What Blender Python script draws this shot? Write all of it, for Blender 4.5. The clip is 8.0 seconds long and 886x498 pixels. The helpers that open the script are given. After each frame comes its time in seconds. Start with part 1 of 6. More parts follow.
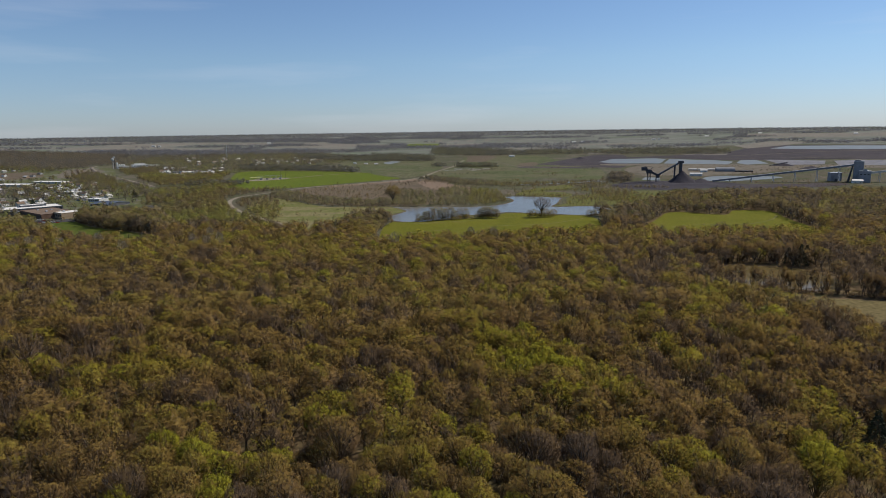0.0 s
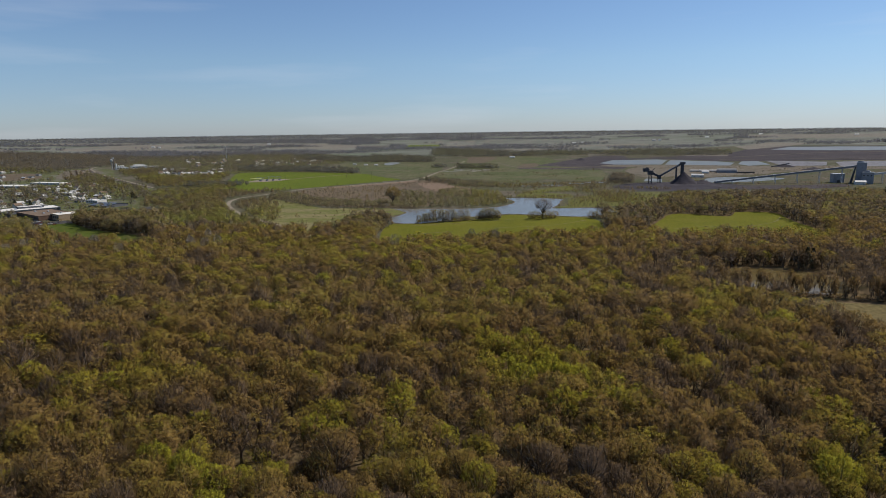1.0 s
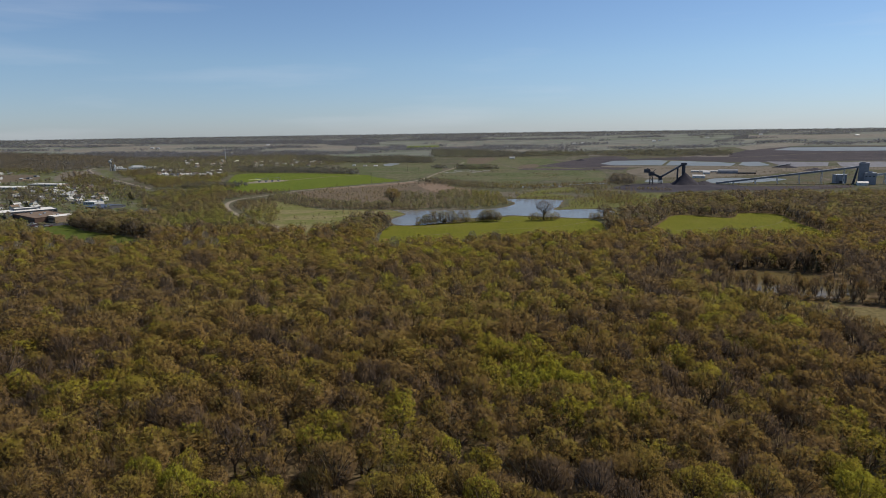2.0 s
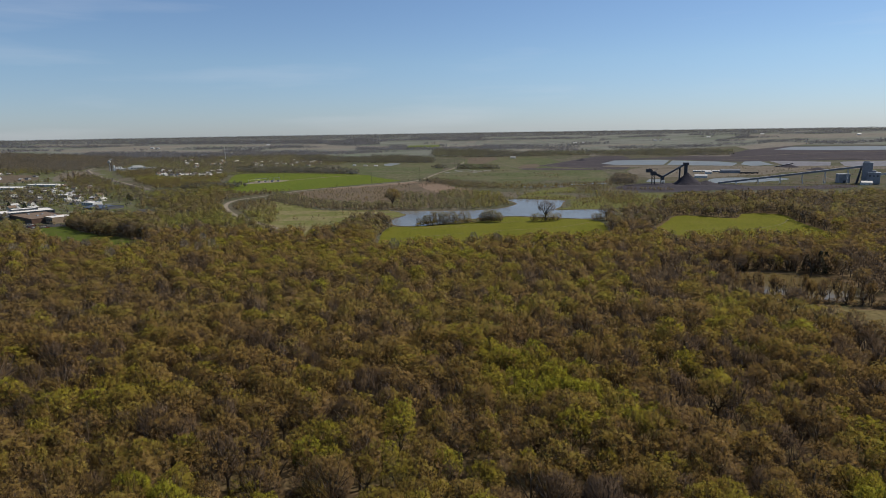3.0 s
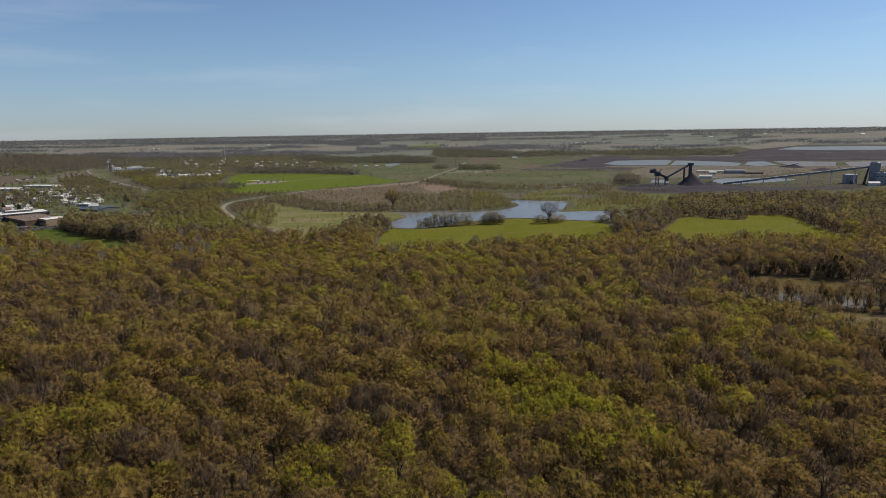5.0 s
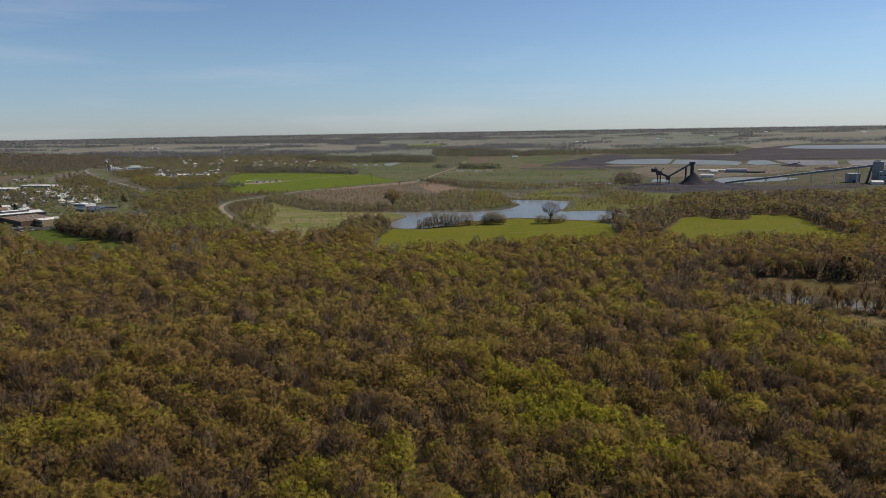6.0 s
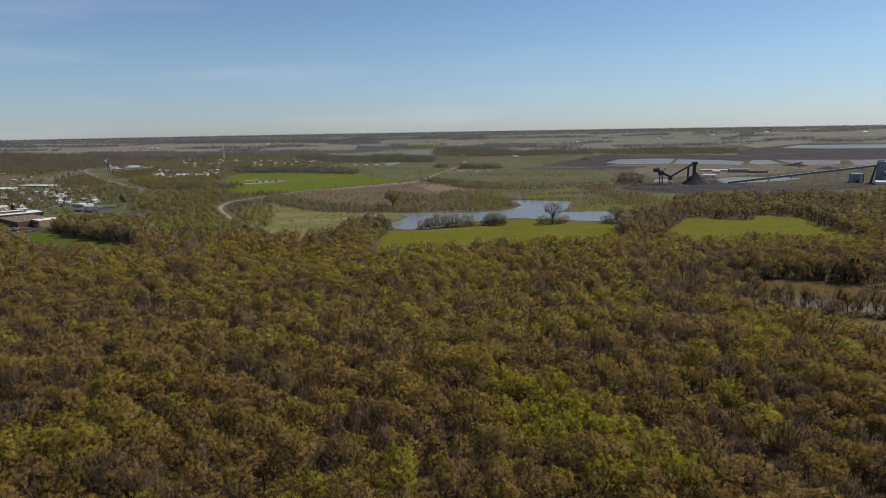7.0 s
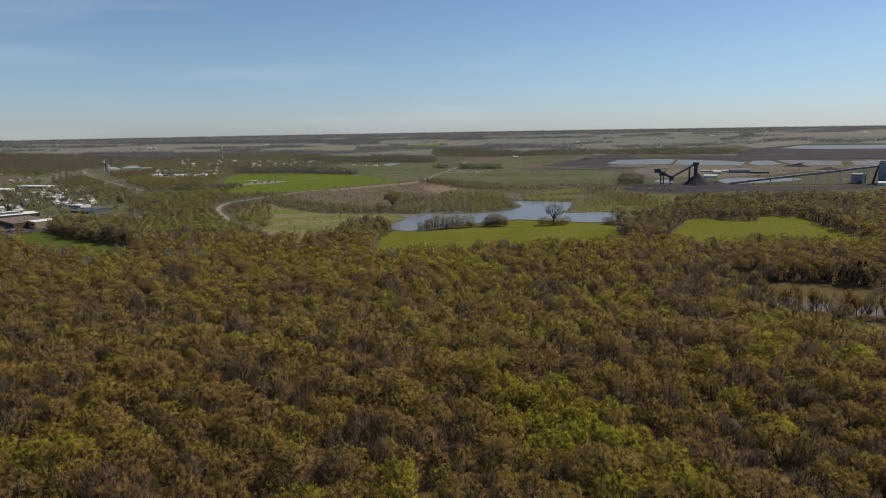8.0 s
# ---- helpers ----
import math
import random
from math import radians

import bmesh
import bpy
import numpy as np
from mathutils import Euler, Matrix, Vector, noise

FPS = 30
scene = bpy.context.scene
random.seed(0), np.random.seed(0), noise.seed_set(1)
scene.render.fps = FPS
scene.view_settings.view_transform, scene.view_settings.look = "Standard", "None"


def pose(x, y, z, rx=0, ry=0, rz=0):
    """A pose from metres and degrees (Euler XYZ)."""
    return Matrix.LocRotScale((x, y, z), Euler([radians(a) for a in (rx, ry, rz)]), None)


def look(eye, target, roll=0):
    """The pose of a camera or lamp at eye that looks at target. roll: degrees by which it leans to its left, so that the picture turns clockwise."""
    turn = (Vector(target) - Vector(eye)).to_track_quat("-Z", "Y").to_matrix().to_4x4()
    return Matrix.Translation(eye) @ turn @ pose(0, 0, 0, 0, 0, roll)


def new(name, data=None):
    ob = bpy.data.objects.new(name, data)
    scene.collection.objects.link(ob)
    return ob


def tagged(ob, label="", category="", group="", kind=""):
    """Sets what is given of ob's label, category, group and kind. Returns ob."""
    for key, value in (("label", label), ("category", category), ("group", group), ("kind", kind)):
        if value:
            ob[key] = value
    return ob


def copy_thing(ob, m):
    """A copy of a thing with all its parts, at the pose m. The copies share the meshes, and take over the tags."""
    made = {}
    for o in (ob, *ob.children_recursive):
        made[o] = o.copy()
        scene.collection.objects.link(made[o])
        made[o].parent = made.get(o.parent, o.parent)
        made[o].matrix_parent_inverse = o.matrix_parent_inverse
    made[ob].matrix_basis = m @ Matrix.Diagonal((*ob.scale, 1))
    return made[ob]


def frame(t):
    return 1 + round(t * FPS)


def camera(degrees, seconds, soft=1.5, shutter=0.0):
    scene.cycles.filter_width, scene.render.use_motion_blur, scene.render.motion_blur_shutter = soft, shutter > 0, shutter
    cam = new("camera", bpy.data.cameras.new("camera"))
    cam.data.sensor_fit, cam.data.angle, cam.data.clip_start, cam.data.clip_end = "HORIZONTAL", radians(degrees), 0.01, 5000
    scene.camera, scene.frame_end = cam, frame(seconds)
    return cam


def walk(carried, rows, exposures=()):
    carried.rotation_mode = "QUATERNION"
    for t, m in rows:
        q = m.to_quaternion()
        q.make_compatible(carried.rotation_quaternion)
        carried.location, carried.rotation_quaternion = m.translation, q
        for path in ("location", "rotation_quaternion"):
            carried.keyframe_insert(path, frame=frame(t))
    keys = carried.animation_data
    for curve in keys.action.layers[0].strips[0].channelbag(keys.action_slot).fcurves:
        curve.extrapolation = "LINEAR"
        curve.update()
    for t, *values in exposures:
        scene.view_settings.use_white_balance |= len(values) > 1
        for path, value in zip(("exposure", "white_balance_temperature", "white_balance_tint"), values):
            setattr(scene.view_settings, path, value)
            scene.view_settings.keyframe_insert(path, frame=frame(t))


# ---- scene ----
cam = camera(70.0, 8.0, soft=0.7)
PATH = [
    (0, (1.636, 1.972, 115.175), (1.632, 3.936, 114.8), -0.8),
    (0.5, (1.269, 5.7, 115.074), (1.266, 7.665, 114.701), -0.8),
    (1, (1.0, 9.569, 115.072), (0.996, 11.534, 114.7), -0.8),
    (1.5, (0.741, 13.518, 115.19), (0.738, 15.483, 114.82), -0.8),
    (3, (0.47, 25.809, 115.431), (0.465, 27.774, 115.06), -0.9),
    (3.5, (0.383, 29.979, 115.5), (0.377, 31.944, 115.128), -0.9),
    (4, (0.284, 34.25, 115.506), (0.277, 36.216, 115.135), -0.9),
    (4.5, (0.255, 38.387, 115.453), (0.247, 40.352, 115.083), -0.9),
    (6, (-0.226, 51.323, 115.638), (-0.234, 53.288, 115.264), -1.0),
    (6.5, (-0.63, 55.376, 115.649), (-0.638, 57.34, 115.275), -1.0),
    (7, (-1.005, 59.576, 115.739), (-1.014, 61.54, 115.364), -1.0),
    (7.5, (-1.413, 63.588, 115.731), (-1.42, 65.552, 115.356), -1.0),
    (8, (-1.898, 67.528, 115.664), (-1.905, 69.493, 115.29), -1.0),
]
walk(cam, [(t, look(eye, target, roll)) for t, eye, target, roll in PATH], [(0, 0.08, 6600, 10), (8, 0.08, 6920, 10)])

# ---- sky, sun ----
SUN_AZIMUTH, SUN_HEIGHT = radians(62), radians(48)
world = bpy.data.worlds.new("sky")
scene.world = world
world.use_nodes = True
wt = world.node_tree
sky = wt.nodes.new("ShaderNodeTexSky")
sky.sky_type, sky.sun_disc = "NISHITA", False
sky.sun_elevation, sky.sun_rotation = SUN_HEIGHT, SUN_AZIMUTH
sky.altitude, sky.air_density, sky.dust_density, sky.ozone_density = 150, 1.0, 0.1, 1.6
cool = wt.nodes.new("ShaderNodeMix")
cool.data_type, cool.blend_type = "RGBA", "MULTIPLY"
cool.inputs[0].default_value = 1.0
up = wt.nodes.new("ShaderNodeTexCoord")
height = wt.nodes.new("ShaderNodeSeparateXYZ")
haze = wt.nodes.new("ShaderNodeValToRGB")
for k, (at, c) in zip([haze.color_ramp.elements[0], haze.color_ramp.elements[1], haze.color_ramp.elements.new(0.1)], ((0.0, (0.555, 0.71, 1.12)), (0.4, (0.97, 1.11, 1.31)), (0.1, (0.705, 0.85, 1.08)))):
    k.position, k.color = at, (*c, 1)
wt.links.new(up.outputs["Generated"], height.inputs[0])
wt.links.new(height.outputs["Z"], haze.inputs["Fac"])
wt.links.new(sky.outputs["Color"], cool.inputs[6])
wt.links.new(haze.outputs["Color"], cool.inputs[7])
# thin streaks of cirrus
streak = wt.nodes.new("ShaderNodeMapping")
streak.inputs["Scale"].default_value = (1.6, 1.6, 16.0)
streak.inputs["Rotation"].default_value = (0.0, radians(4), radians(20))
cirrus = wt.nodes.new("ShaderNodeTexNoise")
cirrus.inputs["Scale"].default_value, cirrus.inputs["Detail"].default_value = 1.7, 6.0
thin = wt.nodes.new("ShaderNodeMapRange")
thin.inputs["From Min"].default_value, thin.inputs["From Max"].default_value = 0.54, 0.78
thin.inputs["To Min"].default_value, thin.inputs["To Max"].default_value = 0.0, 0.16
veil = wt.nodes.new("ShaderNodeMix")
veil.data_type = "RGBA"
veil.inputs[7].default_value = (8.2, 8.6, 9.6, 1)
wt.links.new(up.outputs["Generated"], streak.inputs["Vector"])
wt.links.new(streak.outputs[0], cirrus.inputs["Vector"])
wt.links.new(cirrus.outputs["Fac"], thin.inputs["Value"])
wt.links.new(thin.outputs[0], veil.inputs[0])
wt.links.new(cool.outputs[2], veil.inputs[6])
wt.links.new(veil.outputs[2], wt.nodes["Background"].inputs["Color"])
wt.nodes["Background"].inputs["Strength"].default_value = 0.084
sun = new("sun", bpy.data.lights.new("sun", "SUN"))
sun.data.energy, sun.data.angle, sun.data.color = 4.0, radians(0.5), (1.0, 0.93, 0.82)
to_sun = Vector((math.sin(SUN_AZIMUTH) * math.cos(SUN_HEIGHT), math.cos(SUN_AZIMUTH) * math.cos(SUN_HEIGHT), math.sin(SUN_HEIGHT)))
sun.matrix_world = look(to_sun * 500, (0, 0, 0))


# ---- materials ----
def material(name, rough=0.9, metal=0.0, spec=0.3):
    m = bpy.data.materials.new(name)
    m.use_nodes = True
    b = m.node_tree.nodes["Principled BSDF"]
    b.inputs["Roughness"].default_value, b.inputs["Metallic"].default_value = rough, metal
    b.inputs["Specular IOR Level"].default_value = spec
    return m, m.node_tree, b


def node(nt, kind, **values):
    n = nt.nodes.new(kind)
    for key, value in values.items():
        n.inputs[key.replace("_", " ")].default_value = value
    return n


def world_place(nt, sx=1.0, sy=1.0, sz=1.0):
    g = nt.nodes.new("ShaderNodeNewGeometry")
    mp = nt.nodes.new("ShaderNodeMapping")
    mp.inputs["Scale"].default_value = (sx, sy, sz)
    nt.links.new(g.outputs["Position"], mp.inputs["Vector"])
    return mp.outputs["Vector"]


def ramp(nt, source, stops):
    r = nt.nodes.new("ShaderNodeValToRGB")
    e = r.color_ramp.elements
    while len(e) < len(stops):
        e.new(0.5)
    for k, (at, c) in zip(e, stops):
        k.position, k.color = at, (*c, 1)
    nt.links.new(source, r.inputs["Fac"])
    return r.outputs["Color"]


def mixed(nt, fac, a, b, how="MIX"):
    n = nt.nodes.new("ShaderNodeMix")
    n.data_type, n.blend_type = "RGBA", how
    if isinstance(fac, float):
        n.inputs[0].default_value = fac
    else:
        nt.links.new(fac, n.inputs[0])
    for value, slot in ((a, 6), (b, 7)):
        if isinstance(value, tuple):
            n.inputs[slot].default_value = (*value, 1)
        else:
            nt.links.new(value, n.inputs[slot])
    return n.outputs[2]


def noise_out(nt, vec, scale, detail=4.0, rough=0.55):
    n = node(nt, "ShaderNodeTexNoise", Scale=scale, Detail=detail, Roughness=rough)
    nt.links.new(vec, n.inputs["Vector"])
    return n.outputs["Fac"]


def land(name, colours, broad=0.012, fine=0.25, streak=(1.0, 1.0), rough=0.95, bump=0.3):
    """Soil, grass or gravel: broad patches of the given colours, broken up by fine grain."""
    m, nt, b = material(name, rough, spec=0.04)
    v = world_place(nt, streak[0], streak[1], 1.0)
    n = len(colours)
    stops = [(0.3 + 0.4 * i / max(1, n - 1), c) for i, c in enumerate(colours)]
    base = ramp(nt, noise_out(nt, v, broad, 9.0, 0.68), stops)
    grain = ramp(nt, noise_out(nt, v, fine, 5.0, 0.65), [(0.3, (0.42, 0.42, 0.42)), (0.7, (1.45, 1.45, 1.45))])
    nt.links.new(mixed(nt, 0.75, base, grain, "MULTIPLY"), b.inputs["Base Color"])
    bp = node(nt, "ShaderNodeBump", Strength=bump, Distance=0.5)
    nt.links.new(noise_out(nt, v, fine * 2, 4.0), bp.inputs["Height"])
    nt.links.new(bp.outputs["Normal"], b.inputs["Normal"])
    return m


def plain(name, colour, rough=0.7, metal=0.0, spec=0.3, wear=0.25, scale=0.3, grain=2.5):
    """Paint, roofing or cladding: one colour with stains and fine grain."""
    m, nt, b = material(name, rough, metal, spec)
    v = world_place(nt)
    low = tuple(c * (1 - wear) for c in colour)
    base = ramp(nt, noise_out(nt, v, scale, 6.0, 0.65), [(0.32, low), (0.62, colour)])
    fleck = ramp(nt, noise_out(nt, v, grain, 3.0), [(0.3, (0.85, 0.85, 0.85)), (0.7, (1.08, 1.08, 1.08))])
    nt.links.new(mixed(nt, 0.8, base, fleck, "MULTIPLY"), b.inputs["Base Color"])
    return m


def water(name, colour, rough=0.08, ripple=0.06, spec=0.4):
    m, nt, b = material(name, rough, spec=spec)
    v = world_place(nt)
    base = ramp(nt, noise_out(nt, v, 0.02, 4.0), [(0.35, colour), (0.7, tuple(c * 1.35 for c in colour))])
    nt.links.new(base, b.inputs["Base Color"])
    bp = node(nt, "ShaderNodeBump", Strength=ripple, Distance=0.15)
    nt.links.new(noise_out(nt, v, 0.7, 3.0), bp.inputs["Height"])
    nt.links.new(bp.outputs["Normal"], b.inputs["Normal"])
    return m


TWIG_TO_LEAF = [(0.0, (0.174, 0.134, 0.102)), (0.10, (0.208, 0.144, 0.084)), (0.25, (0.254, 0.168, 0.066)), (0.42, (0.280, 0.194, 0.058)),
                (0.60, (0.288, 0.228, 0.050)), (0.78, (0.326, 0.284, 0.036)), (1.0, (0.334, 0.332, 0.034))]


def leaves(name, grey=0.0, hue=(1.0, 1.0, 1.0), twig=2.4, dense=0.0):
    """Budding foliage: the tree's own tint runs from bare grey twigs through brown and olive to fresh green; grey mixes
    in a blue-grey distance haze.
    """
    m, nt, b = material(name, 0.85, spec=0.15)
    a = nt.nodes.new("ShaderNodeAttribute")
    a.attribute_name = "tint"
    own = nt.nodes.new("ShaderNodeObjectInfo")
    shift = nt.nodes.new("ShaderNodeMath")
    shift.operation = "MULTIPLY_ADD"
    nt.links.new(own.outputs["Random"], shift.inputs[0])
    shift.inputs[1].default_value = 0.06
    nt.links.new(a.outputs["Fac"], shift.inputs[2])
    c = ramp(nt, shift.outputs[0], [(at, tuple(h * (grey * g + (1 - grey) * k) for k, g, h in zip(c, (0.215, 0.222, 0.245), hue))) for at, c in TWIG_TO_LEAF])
    v = world_place(nt, 1.0, 1.0, 0.3)
    fleck = ramp(nt, noise_out(nt, v, 2.6, 4.0, 0.7), [(0.32, (0.88, 0.88, 0.88)), (0.68, (1.12, 1.12, 1.12))])
    c = mixed(nt, 0.85, c, fleck, "MULTIPLY")
    nt.links.new(c, b.inputs["Base Color"])
    out_way = nt.nodes.new("ShaderNodeAttribute")
    out_way.attribute_name = "outward"
    turn = nt.nodes.new("ShaderNodeVectorTransform")
    turn.vector_type, turn.convert_from, turn.convert_to = "NORMAL", "OBJECT", "WORLD"
    nt.links.new(out_way.outputs["Vector"], turn.inputs[0])
    tr = nt.nodes.new("ShaderNodeBsdfTranslucent")
    for slot in (b.inputs["Normal"], tr.inputs["Normal"]):
        nt.links.new(turn.outputs[0], slot)
    nt.links.new(c, tr.inputs["Color"])
    mx = nt.nodes.new("ShaderNodeMixShader")
    mx.inputs[0].default_value = 0.22
    out = nt.nodes["Material Output"]
    nt.links.new(b.outputs[0], mx.inputs[1])
    nt.links.new(tr.outputs[0], mx.inputs[2])
    # each spray is a haze of fine twigs, with gaps between them
    gaps = nt.nodes.new("ShaderNodeMapRange")
    gaps.inputs["From Min"].default_value, gaps.inputs["From Max"].default_value = 0.41, 0.62
    gaps.inputs["To Min"].default_value, gaps.inputs["To Max"].default_value = 0.07 + dense, 0.58 + dense
    spray = world_place(nt, 1.0, 1.0, 0.42)
    nt.links.new(noise_out(nt, spray, twig, 2.0, 0.6), gaps.inputs["Value"])
    clear = nt.nodes.new("ShaderNodeBsdfTransparent")
    loose = nt.nodes.new("ShaderNodeMixShader")
    nt.links.new(gaps.outputs[0], loose.inputs[0])
    nt.links.new(clear.outputs[0], loose.inputs[1])
    nt.links.new(mx.outputs[0], loose.inputs[2])
    nt.links.new(loose.outputs[0], out.inputs["Surface"])
    return m


LEAF = leaves("budding_leaves", 0.0, (1.03, 0.99, 0.98), 4.2)
# these five copies of the leaves carry distance haze in their colour
MILD_HAZE_LEAF = leaves("mildly_hazed_leaves", 0.20, (0.91, 0.95, 0.93), 1.6, 0.05)
RIM_LEAF = leaves("faintly_hazed_leaves", 0.05, (1.03, 1.01, 0.98), 2.6)
HAZE_LEAF = leaves("hazed_budding_leaves", 0.35, (0.92, 1.0, 0.98), 0.9, 0.08)
FAR_HAZE_LEAF = leaves("far_hazed_twigs", 0.75, (0.86, 0.93, 1.04), 0.5, 0.12)
BELT_LEAF = leaves("hazed_belt_twigs", 0.55, (0.74, 0.84, 0.80), 0.9, 0.06)
BARK = plain("bark", (0.145, 0.118, 0.095), 0.95, wear=0.5, scale=0.8)
EVERGREEN = plain("evergreen_needles", (0.022, 0.036, 0.018), 0.9, wear=0.4, scale=0.5)
SOIL = land("plain_ground", [(0.074, 0.076, 0.044), (0.116, 0.100, 0.072), (0.080, 0.085, 0.048), (0.130, 0.114, 0.088), (0.084, 0.083, 0.052)], 0.005, 0.08)
LITTER = land("leaf_litter", [(0.098, 0.072, 0.042), (0.130, 0.093, 0.054), (0.08, 0.08, 0.034)], 0.03, 0.5)
MEADOW = land("spring_meadow", [(0.100, 0.107, 0.013), (0.128, 0.129, 0.016), (0.146, 0.134, 0.026)], 0.02, 0.35)
WHEAT = land("winter_wheat", [(0.091, 0.122, 0.017), (0.117, 0.142, 0.021)], 0.012, 0.3, streak=(1.0, 0.25))
# the tree clump's shadow is put into this grass as a darker green
SHADE_GRASS = land("shaded_grass", [(0.052, 0.078, 0.014), (0.075, 0.098, 0.018), (0.085, 0.092, 0.026)], 0.02, 0.35)
ROUGH_GRASS = land("rough_grass", [(0.118, 0.122, 0.042), (0.20, 0.172, 0.088), (0.122, 0.132, 0.040), (0.225, 0.185, 0.108)], 0.018, 0.25, streak=(0.6, 1.3))
PASTURE = land("dull_pasture", [(0.086, 0.098, 0.044), (0.122, 0.115, 0.068), (0.082, 0.098, 0.042), (0.138, 0.126, 0.082)], 0.007, 0.1)
DRY_GRASS = land("dry_grass", [(0.122, 0.102, 0.046), (0.150, 0.120, 0.056), (0.118, 0.106, 0.044)], 0.03, 0.3)
MARSH = land("brown_marsh", [(0.095, 0.076, 0.056), (0.135, 0.107, 0.078), (0.11, 0.093, 0.06)], 0.015, 0.3)
TILLED = land("tilled_soil", [(0.17, 0.125, 0.09), (0.21, 0.155, 0.115), (0.145, 0.108, 0.08)], 0.02, 0.3)
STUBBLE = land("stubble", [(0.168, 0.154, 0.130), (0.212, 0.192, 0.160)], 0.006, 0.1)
LAWN = land("town_lawn", [(0.082, 0.100, 0.030), (0.118, 0.108, 0.066), (0.088, 0.104, 0.034), (0.16, 0.150, 0.134), (0.095, 0.098, 0.045)], 0.025, 0.2)
WILLOW_LAND = land("wet_grass", [(0.10, 0.112, 0.034), (0.12, 0.122, 0.04), (0.118, 0.10, 0.058)], 0.03, 0.3)
# distance haze is put into this colour and STUBBLE's as pale grey
FARMLAND = land("hazed_farmland", [(0.150, 0.162, 0.136), (0.118, 0.138, 0.098), (0.185, 0.185, 0.165), (0.118, 0.130, 0.106), (0.150, 0.160, 0.136)], 0.004, 0.03, streak=(0.35, 1.6))
MINE_GROUND = land("mine_ground", [(0.076, 0.078, 0.04), (0.105, 0.09, 0.064), (0.074, 0.08, 0.04), (0.125, 0.105, 0.08)], 0.008, 0.1)
COAL = land("coal", [(0.035, 0.032, 0.040), (0.058, 0.053, 0.062), (0.085, 0.077, 0.084)], 0.02, 0.3)
REFUSE = land("coal_refuse", [(0.043, 0.038, 0.044), (0.074, 0.064, 0.068), (0.054, 0.047, 0.052)], 0.01, 0.15)
YARD = land("pale_yard", [(0.105, 0.092, 0.07), (0.165, 0.142, 0.112), (0.088, 0.08, 0.058)], 0.012, 0.2)
MUD = land("slurry_mud", [(0.15, 0.14, 0.145), (0.20, 0.185, 0.185)], 0.008, 0.1, rough=0.5)
GRAVEL = land("gravel_road", [(0.205, 0.176, 0.138), (0.29, 0.252, 0.20)], 0.05, 0.6)
ASPHALT = land("asphalt", [(0.055, 0.055, 0.06), (0.075, 0.073, 0.075)], 0.05, 0.8)
LAKE = water("lake_water", (0.125, 0.115, 0.092), 0.22, 0.2, 0.24)
POND = water("muddy_pond", (0.105, 0.08, 0.036), 0.1, 0.1, 0.07)
SETTLING = water("settling_water", (0.138, 0.143, 0.132), 0.4, 0.05, 0.12)


# ---- ground ----
def rise(x, y):
    """The height of the land: flat near by, raised towards the far rim to fit the horizon in the camera's view."""
    r = np.hypot(x, y)
    return 86.0 * np.maximum(0.0, (r - 1400.0) / 3500.0) ** 2


def mesh_of(name, verts, faces, mats=(), smooth=False):
    me = bpy.data.meshes.new(name)
    me.from_pydata([tuple(map(float, v)) for v in verts], [], [tuple(map(int, f)) for f in faces])
    for m in mats:
        me.materials.append(m)
    if smooth:
        me.polygons.foreach_set("use_smooth", [True] * len(me.polygons))
    return me


def build_ground():
    rings = [0] + [60 * i for i in range(1, 24)] + [1400 + 3500 * (i / 44) for i in range(1, 45)]
    n, verts, faces = 144, [(0, 0, 0)], []
    for r in rings[1:]:
        for k in range(n):
            a = 2 * math.pi * k / n
            x, y = r * math.sin(a), r * math.cos(a)
            verts.append((x, y, float(rise(x, y))))
    for k in range(n):
        faces.append((0, 1 + (k + 1) % n, 1 + k))
    for i in range(len(rings) - 2):
        for k in range(n):
            a, b = 1 + i * n + k, 1 + i * n + (k + 1) % n
            faces.append((a, b, b + n, a + n))
    g = new("ground", mesh_of("ground", verts, faces, [SOIL], True))
    tagged(g, "wide flat farmland of rough grass and bare soil", "ground", kind="structure")


build_ground()


def smooth_line(points, closed=True, step=12.0, ragged=0.0):
    """A curve through the corner points, cut into short steps, with an uneven edge."""
    out, n = [], len(points)
    for i in range(n if closed else n - 1):
        p = [Vector(points[(i + k) % n] if closed else points[min(max(i + k, 0), n - 1)]) for k in (-1, 0, 1, 2)]
        m = max(2, int((p[2] - p[1]).length / step))
        for s in range(m):
            t = s / m
            q = 0.5 * (2 * p[1] + (p[2] - p[0]) * t + (2 * p[0] - 5 * p[1] + 4 * p[2] - p[3]) * t * t + (3 * p[1] - p[0] - 3 * p[2] + p[3]) * t ** 3)
            if ragged:
                q += ragged * Vector((noise.noise((q.x * 0.05, q.y * 0.05, 3)), noise.noise((q.x * 0.05, q.y * 0.05, 9))))
            out.append((q.x, q.y))
    if not closed:
        out.append(tuple(points[-1]))
    return out


